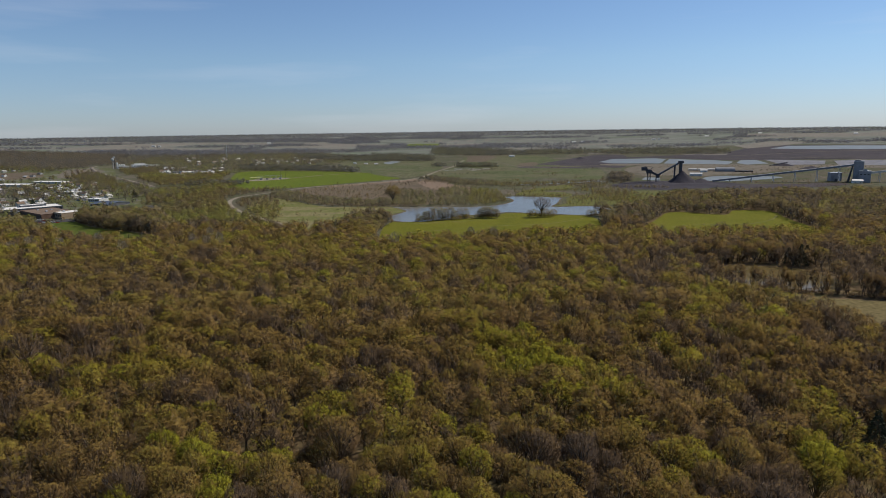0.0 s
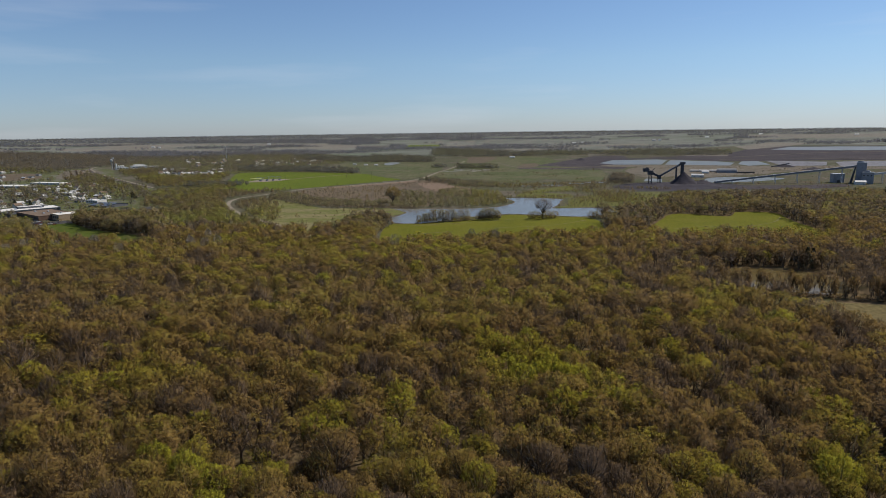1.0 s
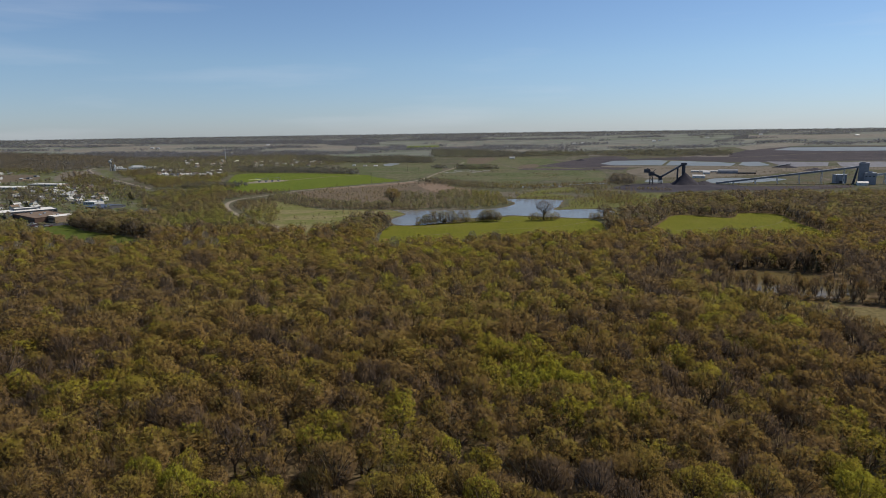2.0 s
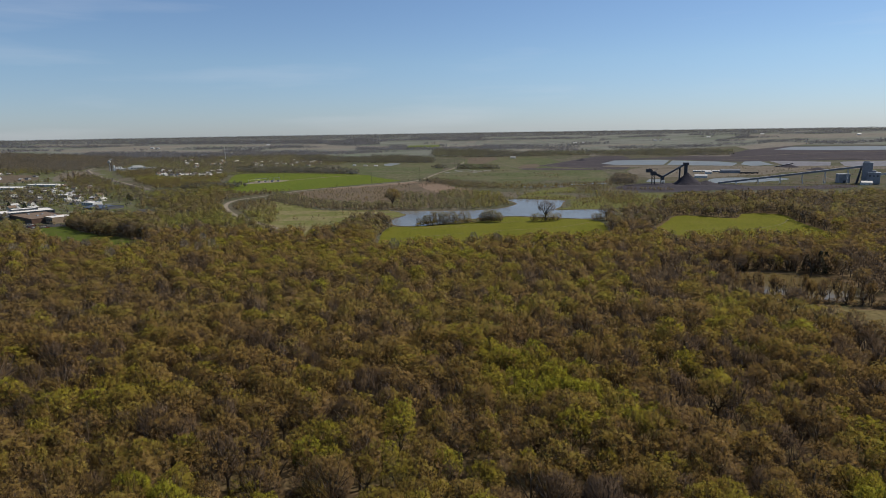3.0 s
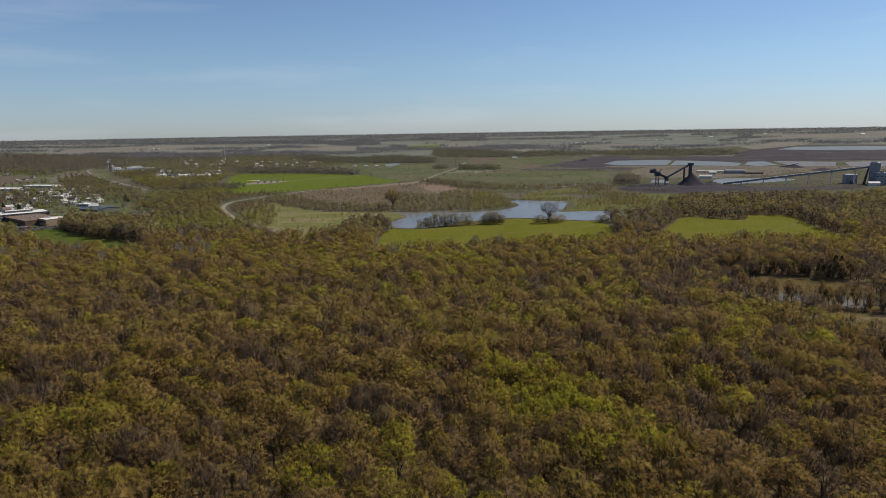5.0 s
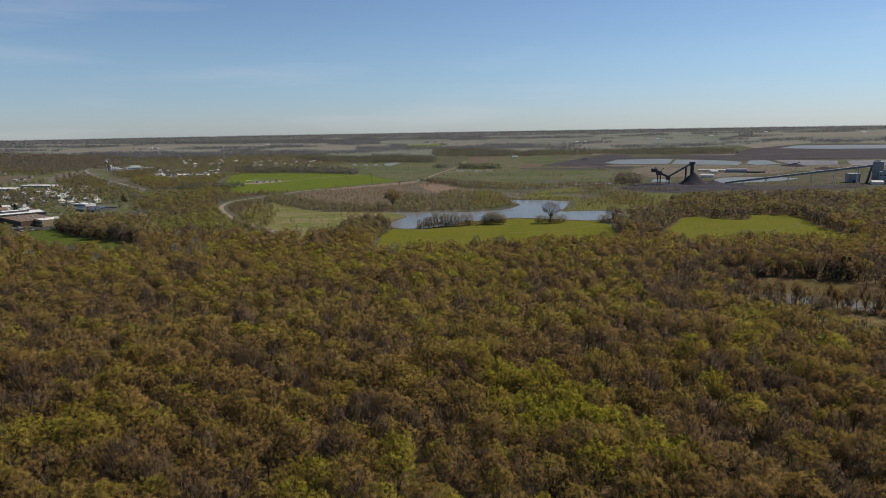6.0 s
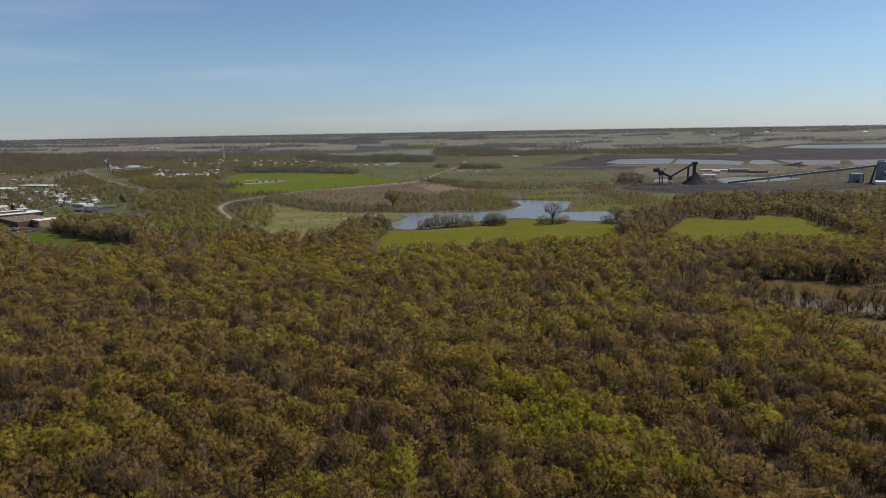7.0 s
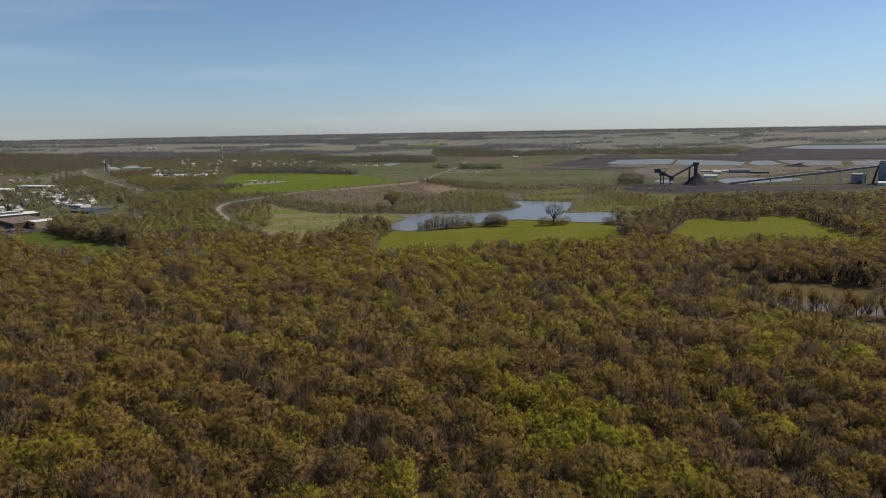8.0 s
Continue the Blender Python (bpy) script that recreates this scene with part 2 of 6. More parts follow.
def sheet(name, points, mat, label, category, lift=0.1, step=14.0, ragged=3.0, straight=False):
    """A field, clearing or water surface that lies on the ground; its edge has a little thickness."""
    ring = list(points) if straight else smooth_line(points, True, step, ragged)
    bm = bmesh.new()
    vs = [bm.verts.new((x, y, float(rise(x, y)) + lift)) for x, y in ring]
    f = bm.faces.new(vs)
    f.normal_update()
    if f.normal.z < 0:
        f.normal_flip()
    bmesh.ops.triangulate(bm, faces=[f])
    if max(math.hypot(x, y) for x, y in ring) > 1400:
        for _ in range(6):
            long = [e for e in bm.edges if e.calc_length() > 110]
            if not long:
                break
            bmesh.ops.subdivide_edges(bm, edges=long, cuts=1)
            bmesh.ops.triangulate(bm, faces=bm.faces[:])
        for v in bm.verts:
            v.co.z = float(rise(v.co.x, v.co.y)) + lift
    me = bpy.data.meshes.new(name)
    bm.to_mesh(me)
    bm.free()
    me.materials.append(mat)
    ob = new(name, me)
    return tagged(ob, label, category, kind="structure")


def ribbon(name, points, width, mat, label, category, lift=0.25, step=15.0):
    """A road or track along a line."""
    line = [Vector(p) for p in smooth_line(points, False, step)]
    verts, faces = [], []
    for i, p in enumerate(line):
        d = (line[min(i + 1, len(line) - 1)] - line[max(i - 1, 0)]).normalized()
        side = Vector((d.y, -d.x)) * width / 2
        for q in (p - side, p + side):
            verts.append((q.x, q.y, float(rise(q.x, q.y)) + lift))
        if i:
            faces.append((2 * i - 2, 2 * i - 1, 2 * i + 1, 2 * i))
    ob = new(name, mesh_of(name, verts, faces, [mat]))
    return tagged(ob, label, category, kind="structure")


# plan outlines, in metres
LAKE_SHORE = [(-73, 841), (-61, 797), (-36, 789), (-14, 796), (34, 842), (63, 850), (89, 868), (117, 857), (149, 844), (190, 832), (248, 872), (217, 924), (162, 923), (175, 961), (188, 1012), (192, 1049), (109, 1072), (112, 1024), (110, 997), (83, 954), (41, 937), (-23, 937), (-93, 952), (-95, 936), (-68, 919), (-53, 900), (-59, 875)]
LAKE_MEADOW = [(-61, 622), (-71, 744), (-67, 774), (-61, 790), (-36, 786), (35, 815), (87, 858), (113, 851), (154, 834), (187, 822), (194, 783), (166, 660), (109, 691), (69, 673), (12, 641), (-25, 640)]
EAST_MEADOW = [(223, 698), (257, 765), (305, 845), (330, 840), (367, 813), (390, 852), (411, 857), (433, 850), (439, 826), (427, 788), (419, 728), (410, 664), (377, 627), (345, 636), (316, 660), (276, 656), (237, 638)]
SCHOOL_MEADOW = [(-510, 815), (-507, 828), (-488, 834), (-453, 796), (-404, 758), (-359, 732), (-326, 709), (-302, 640), (-342, 645), (-371, 656), (-406, 675), (-451, 719)]
NEAR_FIELD = [(226, 424), (240, 418), (253, 411), (270, 406), (292, 401), (330, 392), (365, 340), (335, 275), (246, 283), (236, 308), (228, 333), (222, 356), (217, 388), (219, 410)]
POND_BRINK = [(192, 452), (212, 458), (240, 440), (300, 414), (296, 400), (222, 404), (204, 416), (190, 436)]
POND_SHORE = [(206, 484), (222, 504), (241, 516), (262, 510), (286, 500), (296, 480), (290, 452), (276, 428), (256, 432), (233, 443), (212, 455)]
LOW_GRASS = [(-322, 1122), (-240, 1036), (-182, 964), (-139, 955), (-80, 948), (-53, 893), (-75, 855), (-110, 747), (-145, 694), (-183, 698), (-235, 824), (-292, 953)]
WHEAT_FIELD = [(-470, 1378), (-565, 1740), (-549, 1810), (-426, 1805), (-228, 1725), (-141, 1568), (-102, 1496), (-202, 1394), (-279, 1312), (-388, 1249), (-433, 1305)]
UPPER_FIELD = [(-336, 2072), (-315, 2189), (-221, 2245), (-36, 2183), (-6, 2155), (-5, 1828), (-80, 1515), (-141, 1568), (-228, 1725)]
MARSH_FIELD = [(-289, 1186), (-271, 1276), (-136, 1374), (-59, 1455), (-4, 1502), (20, 1145), (-22, 971), (-81, 958), (-142, 972), (-211, 1019)]
TAN_FIELD = [(-55, 1385), (-25, 1406), (17, 1325), (67, 1211), (55, 1121), (15, 1180), (-22, 1232)]
PLAIN_FIELD = [(-57, 1511), (-15, 1714), (37, 1995), (87, 2363), (225, 2455), (368, 2416), (392, 2009), (426, 1736), (344, 1396), (241, 1458), (144, 1378), (64, 1490)]
COAL_FIELD = [(294, 1965), (387, 2114), (486, 2281), (591, 2416), (665, 2327), (515, 1797), (439, 1790), (317, 1923)]
BASIN_WEST = [(493, 2012), (570, 2154), (718, 2150), (737, 2105), (649, 1904), (517, 1938)]
BASIN_NEXT = [(745, 2100), (857, 2007), (879, 1929), (815, 1817), (658, 1900)]
BASIN_MID = [(860, 1868), (926, 1986), (974, 1983), (934, 1826), (858, 1796)]
BASIN_MUD = [(1001, 1987), (1071, 1953), (1138, 1896), (1050, 1753), (965, 1757), (946, 1782)]
BASIN_EAST = [(1158, 1890), (1243, 1896), (1410, 1850), (1309, 1715), (1169, 1681), (1072, 1727)]
FAR_BASIN = [(1325, 2591), (1475, 2735), (1655, 2681), (1921, 2529), (2300, 2230), (2160, 2090), (1794, 2359), (1658, 2395), (1445, 2481)]
BANK = [(435, 1914), (544, 2188), (852, 2306), (1099, 2455), (1357, 2780), (1503, 2786), (1965, 2569), (2400, 2200), (1900, 1500), (1424, 1868), (1147, 1964), (907, 1992), (726, 2175), (577, 2165), (493, 2012)]
YARD_POND = [(554, 1353), (594, 1421), (647, 1437), (736, 1400), (720, 1359), (631, 1316), (560, 1305)]
SMALL_POND = [(427, 1363), (454, 1427), (486, 1421), (459, 1339)]
COAL_PAD = [(330, 1246), (372, 1302), (416, 1329), (471, 1331), (549, 1295), (577, 1258), (584, 1216), (508, 1180), (428, 1147), (369, 1156), (338, 1196)]
MINE_FIELD = [(498, 1748), (609, 1819), (827, 1814), (1057, 1703), (1179, 1696), (1400, 1400), (801, 1093), (679, 1154), (584, 1216), (527, 1225), (549, 1301), (403, 1343)]
ROAD_LINE = [(-169, 723), (-203, 787), (-258, 860), (-295, 917), (-328, 981), (-350, 1036), (-361, 1089), (-356, 1133), (-326, 1191), (-275, 1294), (-233, 1327), (-139, 1404), (-61, 1494), (-15, 1714), (30, 1906), (50, 2040), (75, 2224)]
LANE_LINE = [(-505, 1432), (-453, 1476), (-384, 1543), (-310, 1630), (-221, 1709)]
RAIL_LINE = [(-622, 1363), (-787, 1570), (-897, 1708), (-991, 1831), (-1068, 1948), (-1123, 2037), (-1149, 2121)]

FOREST = [(-520, -80), (520, -80), (800, 420), (1400, 1000), (1000, 1040), (720, 1028), (597, 1014), (560, 1040), (498, 1000), (467, 1034), (418, 1041), (379, 1015), (342, 983), (293, 905), (235, 850), (196, 780), (172, 665), (-66, 620), (-95, 740), (-150, 700), (-185, 705), (-300, 770), (-330, 705), (-300, 622), (-342, 642), (-371, 654), (-406, 673), (-448, 712), (-500, 780), (-560, 800), (-640, 760), (-800, 600)]
YARD_HOLE = [(-1120, 1560), (-1010, 1530), (-965, 1640), (-960, 1760), (-1060, 1960), (-1130, 1960), (-1130, 1760)]
tagged(sheet("forest_floor", FOREST, LITTER, "brown leaf litter under bare spring trees", "forest floor", 0.05), kind="structure")
sheet("meadow", LAKE_MEADOW, MEADOW, "bright green spring meadow beside the lake", "meadow", 0.12)
sheet("meadow", EAST_MEADOW, MEADOW, "bright green meadow enclosed by woods", "meadow", 0.12)
sheet("meadow", SCHOOL_MEADOW, SHADE_GRASS, "green meadow with a tree clump's shade in its colour", "meadow", 0.12)
sheet("field", NEAR_FIELD, DRY_GRASS, "dull tan field edge beside the pond woods", "field", 0.12)
sheet("field", LOW_GRASS, ROUGH_GRASS, "pale rough grassland with brown patches by the gravel road", "field", 0.1)
sheet("field", WHEAT_FIELD, WHEAT, "vivid green winter wheat field", "field", 0.1)
sheet("field", UPPER_FIELD, PASTURE, "dull green pasture behind the wheat field", "field", 0.1)
sheet("marsh", MARSH_FIELD, MARSH, "brown dried marsh with low scrub", "marsh", 0.11)
sheet("field", TAN_FIELD, TILLED, "reddish tan bare soil patch", "field", 0.2)
sheet("field", PLAIN_FIELD, PASTURE, "flat olive pasture with worn tracks", "field", 0.1)
sheet("coal_field", COAL_FIELD, REFUSE, "dark coal refuse on flat ground", "coal field", 0.2)
sheet("mine_yard", MINE_FIELD, MINE_GROUND, "rough grass and soil round the mine", "yard", 0.1)
sheet("embankment", BANK, REFUSE, "dark grey coal refuse bank", "embankment", 0.15)
sheet("coal_pad", [(524, 1236), (677, 1227), (771, 1237), (759, 1189), (636, 1152), (520, 1169)], REFUSE, "dark refuse strip below the conveyor", "coal pad", 0.25)
sheet("field", [(505, 1919), (804, 1820), (1163, 1673), (1112, 1598), (837, 1752), (675, 1823), (487, 1849)], YARD, "bare tan soil strip along the settling basins", "field", 0.28)
sheet("field", [(130, 1111), (174, 1203), (254, 1274), (243, 1201), (178, 1157), (223, 1116), (206, 1050), (145, 1077)], WILLOW_LAND, "yellow-green wet grass behind the lake", "field", 0.14)
sheet("field", [(165, 930), (190, 965), (208, 1045), (274, 1109), (360, 1140), (400, 1110), (340, 1000), (281, 952), (225, 930)], WILLOW_LAND, "yellow-green wet grass beside the lake", "field", 0.14)
for px, py, pw in ((222, 1300, 22), (276, 1330, 16), (322, 1350, 24), (168, 1290, 10)):
    sheet("pond_water", [(px - pw, py - 8), (px + pw * 0.7, py - 14), (px + pw, py + 6), (px - pw * 0.6, py + 14)], LAKE, "small blue pool in the scrub", "pond", 0.2)
sheet("pond_water", [(-197, 2134), (-189, 2195), (-165, 2222), (-145, 2186), (-161, 2086), (-178, 2060)], SETTLING, "pale pool of water standing in the pasture", "pond", 0.25)
sheet("town_ground", [(-470, 940), (-520, 1230), (-700, 1440), (-900, 1760), (-1120, 2060), (-1500, 1900), (-1250, 1250), (-860, 860), (-640, 860)], LAWN, "town lawns, yards and pavements", "town ground", 0.06)
sheet("field", [(-1276, 1835), (-1180, 1845), (-1060, 1680), (-1111, 1595), (-1400, 1650)], MARSH, "brown tilled field behind the town", "field", 0.15)
sheet("rail_yard", [(-960, 1700), (-1000, 1880), (-1090, 1990), (-1150, 1960), (-1060, 1760), (-990, 1640)], YARD, "brown bare ground of the rail yard", "rail yard", 0.18)
sheet("coal_pad", COAL_PAD, COAL, "black coal-covered ground round the stockpile", "coal pad", 0.3)
sheet("lake_water", LAKE_SHORE, LAKE, "blue lake water with a winding shore", "lake", 0.06, ragged=2.0)
sheet("pond_water", POND_SHORE, POND, "muddy brown pond among bare trees", "pond", 0.15, ragged=2.0)
for basin, mat, words in ((BASIN_NEXT, SETTLING, "pale blue settling basin"), (BASIN_WEST, SETTLING, "pale blue settling basin"), (BASIN_MID, SETTLING, "pale blue settling basin"), (BASIN_MUD, MUD, "grey slurry mud in a settling basin"), (BASIN_EAST, MUD, "grey slurry mud in a settling basin"), (FAR_BASIN, SETTLING, "long blue settling basin on the bank"), (YARD_POND, SETTLING, "blue pond in the mine yard"), (SMALL_POND, SETTLING, "blue pond beside the coal stockpile")):
    sheet("basin_water", basin, mat, words, "settling basin", 0.35, 14.0, 2.0, straight=basin is not YARD_POND)
for line, width in (([(182, 2133), (203, 1958), (227, 1854), (276, 1810), (357, 1825), (455, 1854)], 5.0), ([(31, 1648), (104, 1691), (180, 1735), (269, 1763), (339, 1732)], 4.0), ([(795, 1743), (883, 1684), (954, 1630)], 6.0), ([(830, 1456), (837, 1427), (810, 1343)], 5.0), ([(-20, 1690), (60, 1720), (150, 1800)], 5.0), ([(205, 1900), (250, 1930), (310, 1905), (350, 1950), (300, 1985), (240, 1960)], 4.0), ([(225, 1835), (290, 1850), (345, 1895), (400, 1890)], 5.0), ([(170, 1105), (235, 1098), (300, 1110), (350, 1150)], 3.0), ([(190, 1180), (260, 1188), (330, 1172)], 3.0)):
    ribbon("track", line, width, YARD, "pale worn track across the plain", "track", 0.3)
sheet("field", [(79, 2136), (98, 2462), (195, 2463), (202, 2358), (162, 2203), (129, 2103)], MARSH, "brownish tilled field before the tree belt", "field", 0.2, straight=True)
sheet("field", [(217, 1865), (244, 1996), (296, 2063), (290, 1938), (249, 1849)], MARSH, "tan bare patch on the plain", "field", 0.2)
sheet("field", [(-230, 1330), (-139, 1396), (-70, 1470), (-60, 1440), (-130, 1370), (-220, 1300)], TILLED, "tan bare strip beside the gravel road", "field", 0.16)
sheet("field", [(228, 1863), (304, 1846), (435, 1774), (428, 1744), (294, 1781), (222, 1813)], REFUSE, "dark refuse strip on the plain", "field", 0.22)
sheet("farmland", [(-900, 3150), (-300, 2560), (330, 2700), (900, 2720), (1260, 2880), (1800, 2750), (2600, 2150), (3500, 2600), (3300, 3500), (2200, 4300), (0, 4850), (-1300, 4650), (-2700, 4000), (-3400, 3300), (-2600, 2900)], FARMLAND, "wide far farmland in strips, with haze in its colour", "farmland", 0.15, 200.0)
for line in ([(262, 720), (300, 735), (345, 730), (395, 760), (425, 800)], [(-50, 700), (0, 720), (60, 745), (130, 760), (180, 800)], [(-40, 770), (40, 795), (100, 820)]):
    ribbon("track", line, 1.8, ROUGH_GRASS, "faint worn wheel track across the meadow", "track", 0.2)
for line, width, mat in (([(560, 2190), (700, 2235), (860, 2285), (1090, 2420), (1250, 2600)], 16, COAL), ([(600, 2178), (760, 2190), (880, 2150), (1000, 2080), (1150, 2010), (1430, 1900), (1880, 1560)], 14, COAL), ([(980, 2200), (1120, 2250), (1350, 2330), (1520, 2340), (1760, 2220), (2000, 1960)], 10, YARD),
                         ([(1000, 2120), (1200, 2160), (1450, 2200), (1680, 2120), (1960, 1880)], 12, COAL), ([(900, 2090), (1060, 2060), (1300, 2020), (1560, 1900), (1900, 1640)], 9, YARD), ([(330, 1940), (420, 1985), (520, 2100), (590, 2240)], 8, COAL), ([(380, 1880), (470, 1860), (520, 1900)], 7, YARD)):
    ribbon("track", line, width, mat, "haul track along the coal refuse bank" if mat is YARD else "dark coal band along the refuse bank", "track", 0.45, 30.0)
# far strips of farmland
FAR_FIELDS = [
    ([(-774, 3484), (-674, 3628), (-289, 3493), (-271, 3276), (-544, 3369)], STUBBLE), ([(-568, 3005), (-571, 3227), (-467, 3190), (-439, 2997)], STUBBLE),
    ([(-191, 3258), (-185, 3530), (-14, 3527), (-13, 3251)], WHEAT), ([(-176, 3254), (64, 3465), (214, 3504), (199, 3267), (60, 3231)], STUBBLE),
    ([(77, 3544), (290, 3974), (800, 3880), (942, 3867), (850, 3487), (637, 3278), (246, 3371)], FARMLAND), ([(801, 3541), (1082, 3828), (1447, 3935), (1763, 3897), (1615, 3566), (1327, 3346), (878, 3356)], FARMLAND),
    ([(1292, 2846), (1584, 3104), (1728, 2972), (1486, 2792), (1249, 2625)], STUBBLE), ([(609, 2687), (697, 2731), (655, 2498), (552, 2434)], STUBBLE),
    ([(852, 2306), (1054, 2473), (1108, 2486), (1002, 2254)], STUBBLE), ([(1826, 3854), (2438, 3536), (2291, 3320), (1695, 3574)], STUBBLE),
    ([(-1891, 3168), (-1918, 3406), (-1783, 3594), (-1594, 3711), (-1408, 3664), (-1446, 3364), (-1667, 3199), (-1787, 3136)], STUBBLE),
    ([(-2182, 3158), (-2147, 3192), (-2065, 3069), (-2099, 3037)], STUBBLE),
]
strip_rng = np.random.default_rng(12)
for k in range(64):
    y = strip_rng.uniform(2950, 4700)
    x = strip_rng.uniform(-0.62, 0.80) * y
    if math.hypot(x, y) < 4250 and not (x > 900 and y < 3300):
        w, d, skew = strip_rng.uniform(160, 520), strip_rng.uniform(30, 110), strip_rng.uniform(-60, 60)
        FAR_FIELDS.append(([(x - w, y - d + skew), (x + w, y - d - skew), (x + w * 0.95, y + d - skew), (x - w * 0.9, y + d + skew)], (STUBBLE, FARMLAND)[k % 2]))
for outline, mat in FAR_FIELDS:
    sheet("field", outline, mat, "far green strip of winter wheat" if mat is WHEAT else "far strip of farmland paled by painted haze", "field", 0.3, straight=True)
sheet("yard", [(474, 1664), (535, 1788), (618, 1848), (711, 1814), (827, 1814), (908, 1733), (971, 1679), (929, 1586), (820, 1563), (767, 1513), (680, 1487), (600, 1447), (551, 1484), (468, 1472)], YARD, "pale bare mine yard with tracks", "yard", 0.25)
sheet("parking_lot", [(-566, 852), (-520, 818), (-488, 838), (-512, 862), (-530, 848)], ASPHALT, "dark asphalt parking lot by the school", "parking lot", 0.2, straight=True)
sheet("parking_lot", [(-482, 965), (-440, 936), (-418, 975), (-466, 1012)], ASPHALT, "dark asphalt parking lot", "parking lot", 0.2, straight=True)
sheet("substation_pad", [(-455, 1480), (-400, 1500), (-372, 1555), (-440, 1560)], GRAVEL, "pale gravel pad in the wheat field", "pad", 0.2)
# ground kept free of trees: x, y, radius
BUILT = [(-560, 905, 48), (-640, 965, 40), (-610, 990, 40), (-535, 1035, 45), (-591, 1085, 18), (-718, 1226, 18), (-958, 1423, 42), (-925, 1370, 34), (-880, 1440, 34), (-919, 1491, 40), (-700, 1195, 16), (-575, 1058, 16), (-600, 940, 30), (-1040, 2002, 35), (-980, 2040, 50), (-1000, 1985, 42), (-945, 2010, 42), (-960, 1960, 36), (-450, 970, 36)]
ribbon("road", ROAD_LINE, 7.0, GRAVEL, "pale gravel road curving past the meadow", "road")
ribbon("shore", LAKE_SHORE + LAKE_SHORE[:1], 2.6, MARSH, "brown muddy shore with dead reeds", "shore", 0.16, 10.0)
ribbon("road", LANE_LINE, 5.0, GRAVEL, "pale gravel lane through the wheat", "road")
ribbon("railway", RAIL_LINE, 13.0, GRAVEL, "pale gravel railway bed through the town", "railway")
ribbon("track_bed", [(x - 3, y) for x, y in RAIL_LINE], 5.0, REFUSE, "dark ballast and sleepers of the railway track", "railway", 0.4)
for line in ([(-640, 1010), (-700, 1100), (-780, 1230), (-900, 1400)], [(-560, 1130), (-660, 1120), (-790, 1080), (-900, 1060)], [(-600, 1210), (-720, 1190), (-860, 1150)], [(-690, 1340), (-800, 1300), (-980, 1240)]):
    ribbon("street", line, 6.5, ASPHALT, "grey asphalt street between town houses", "street", 0.22)


# ---- trees ----
def inside(x, y, poly):
    hit = np.zeros(len(x), bool)
    for (x0, y0), (x1, y1) in zip(poly, poly[1:] + poly[:1]):
        if y0 != y1:
            hit ^= ((y0 > y) != (y1 > y)) & (x < (x1 - x0) * (y - y0) / (y1 - y0) + x0)
    return hit


def soft_noise(x, y, size, seed=0):
    """Smooth value noise from 0 to 1 over the plan."""
    u, v = np.asarray(x) / size + 17.3 * seed, np.asarray(y) / size - 9.1 * seed
    i, j = np.floor(u), np.floor(v)
    fu, fv = u - i, v - j
    fu, fv = fu * fu * (3 - 2 * fu), fv * fv * (3 - 2 * fv)

    def rnd(a, b):
        s = np.sin(a * 127.1 + b * 311.7 + seed * 74.7) * 43758.5453
        return s - np.floor(s)
    return (rnd(i, j) * (1 - fu) + rnd(i + 1, j) * fu) * (1 - fv) + (rnd(i, j + 1) * (1 - fu) + rnd(i + 1, j + 1) * fu) * fv


def stick(p, q, r0, r1, sides):
    """A tapered limb as triangles."""
    p, q = np.array(p, float), np.array(q, float)
    d = (q - p) / np.linalg.norm(q - p)
    u = np.cross(d, (0.3, 0.9, 0.2) if abs(d[2]) > 0.8 else (0, 0, 1))
    u /= np.linalg.norm(u)
    w = np.cross(d, u)
    tris = []
    ring = [(math.cos(2 * math.pi * k / sides) * u + math.sin(2 * math.pi * k / sides) * w) for k in range(sides)]
    for k in range(sides):
        a, b = ring[k], ring[(k + 1) % sides]
        tris.append((p + a * r0, p + b * r0, q + b * r1))
        tris.append((p + a * r0, q + b * r1, q + a * r1))
    return tris


def unit(v):
    return v / (np.linalg.norm(v) + 1e-9)


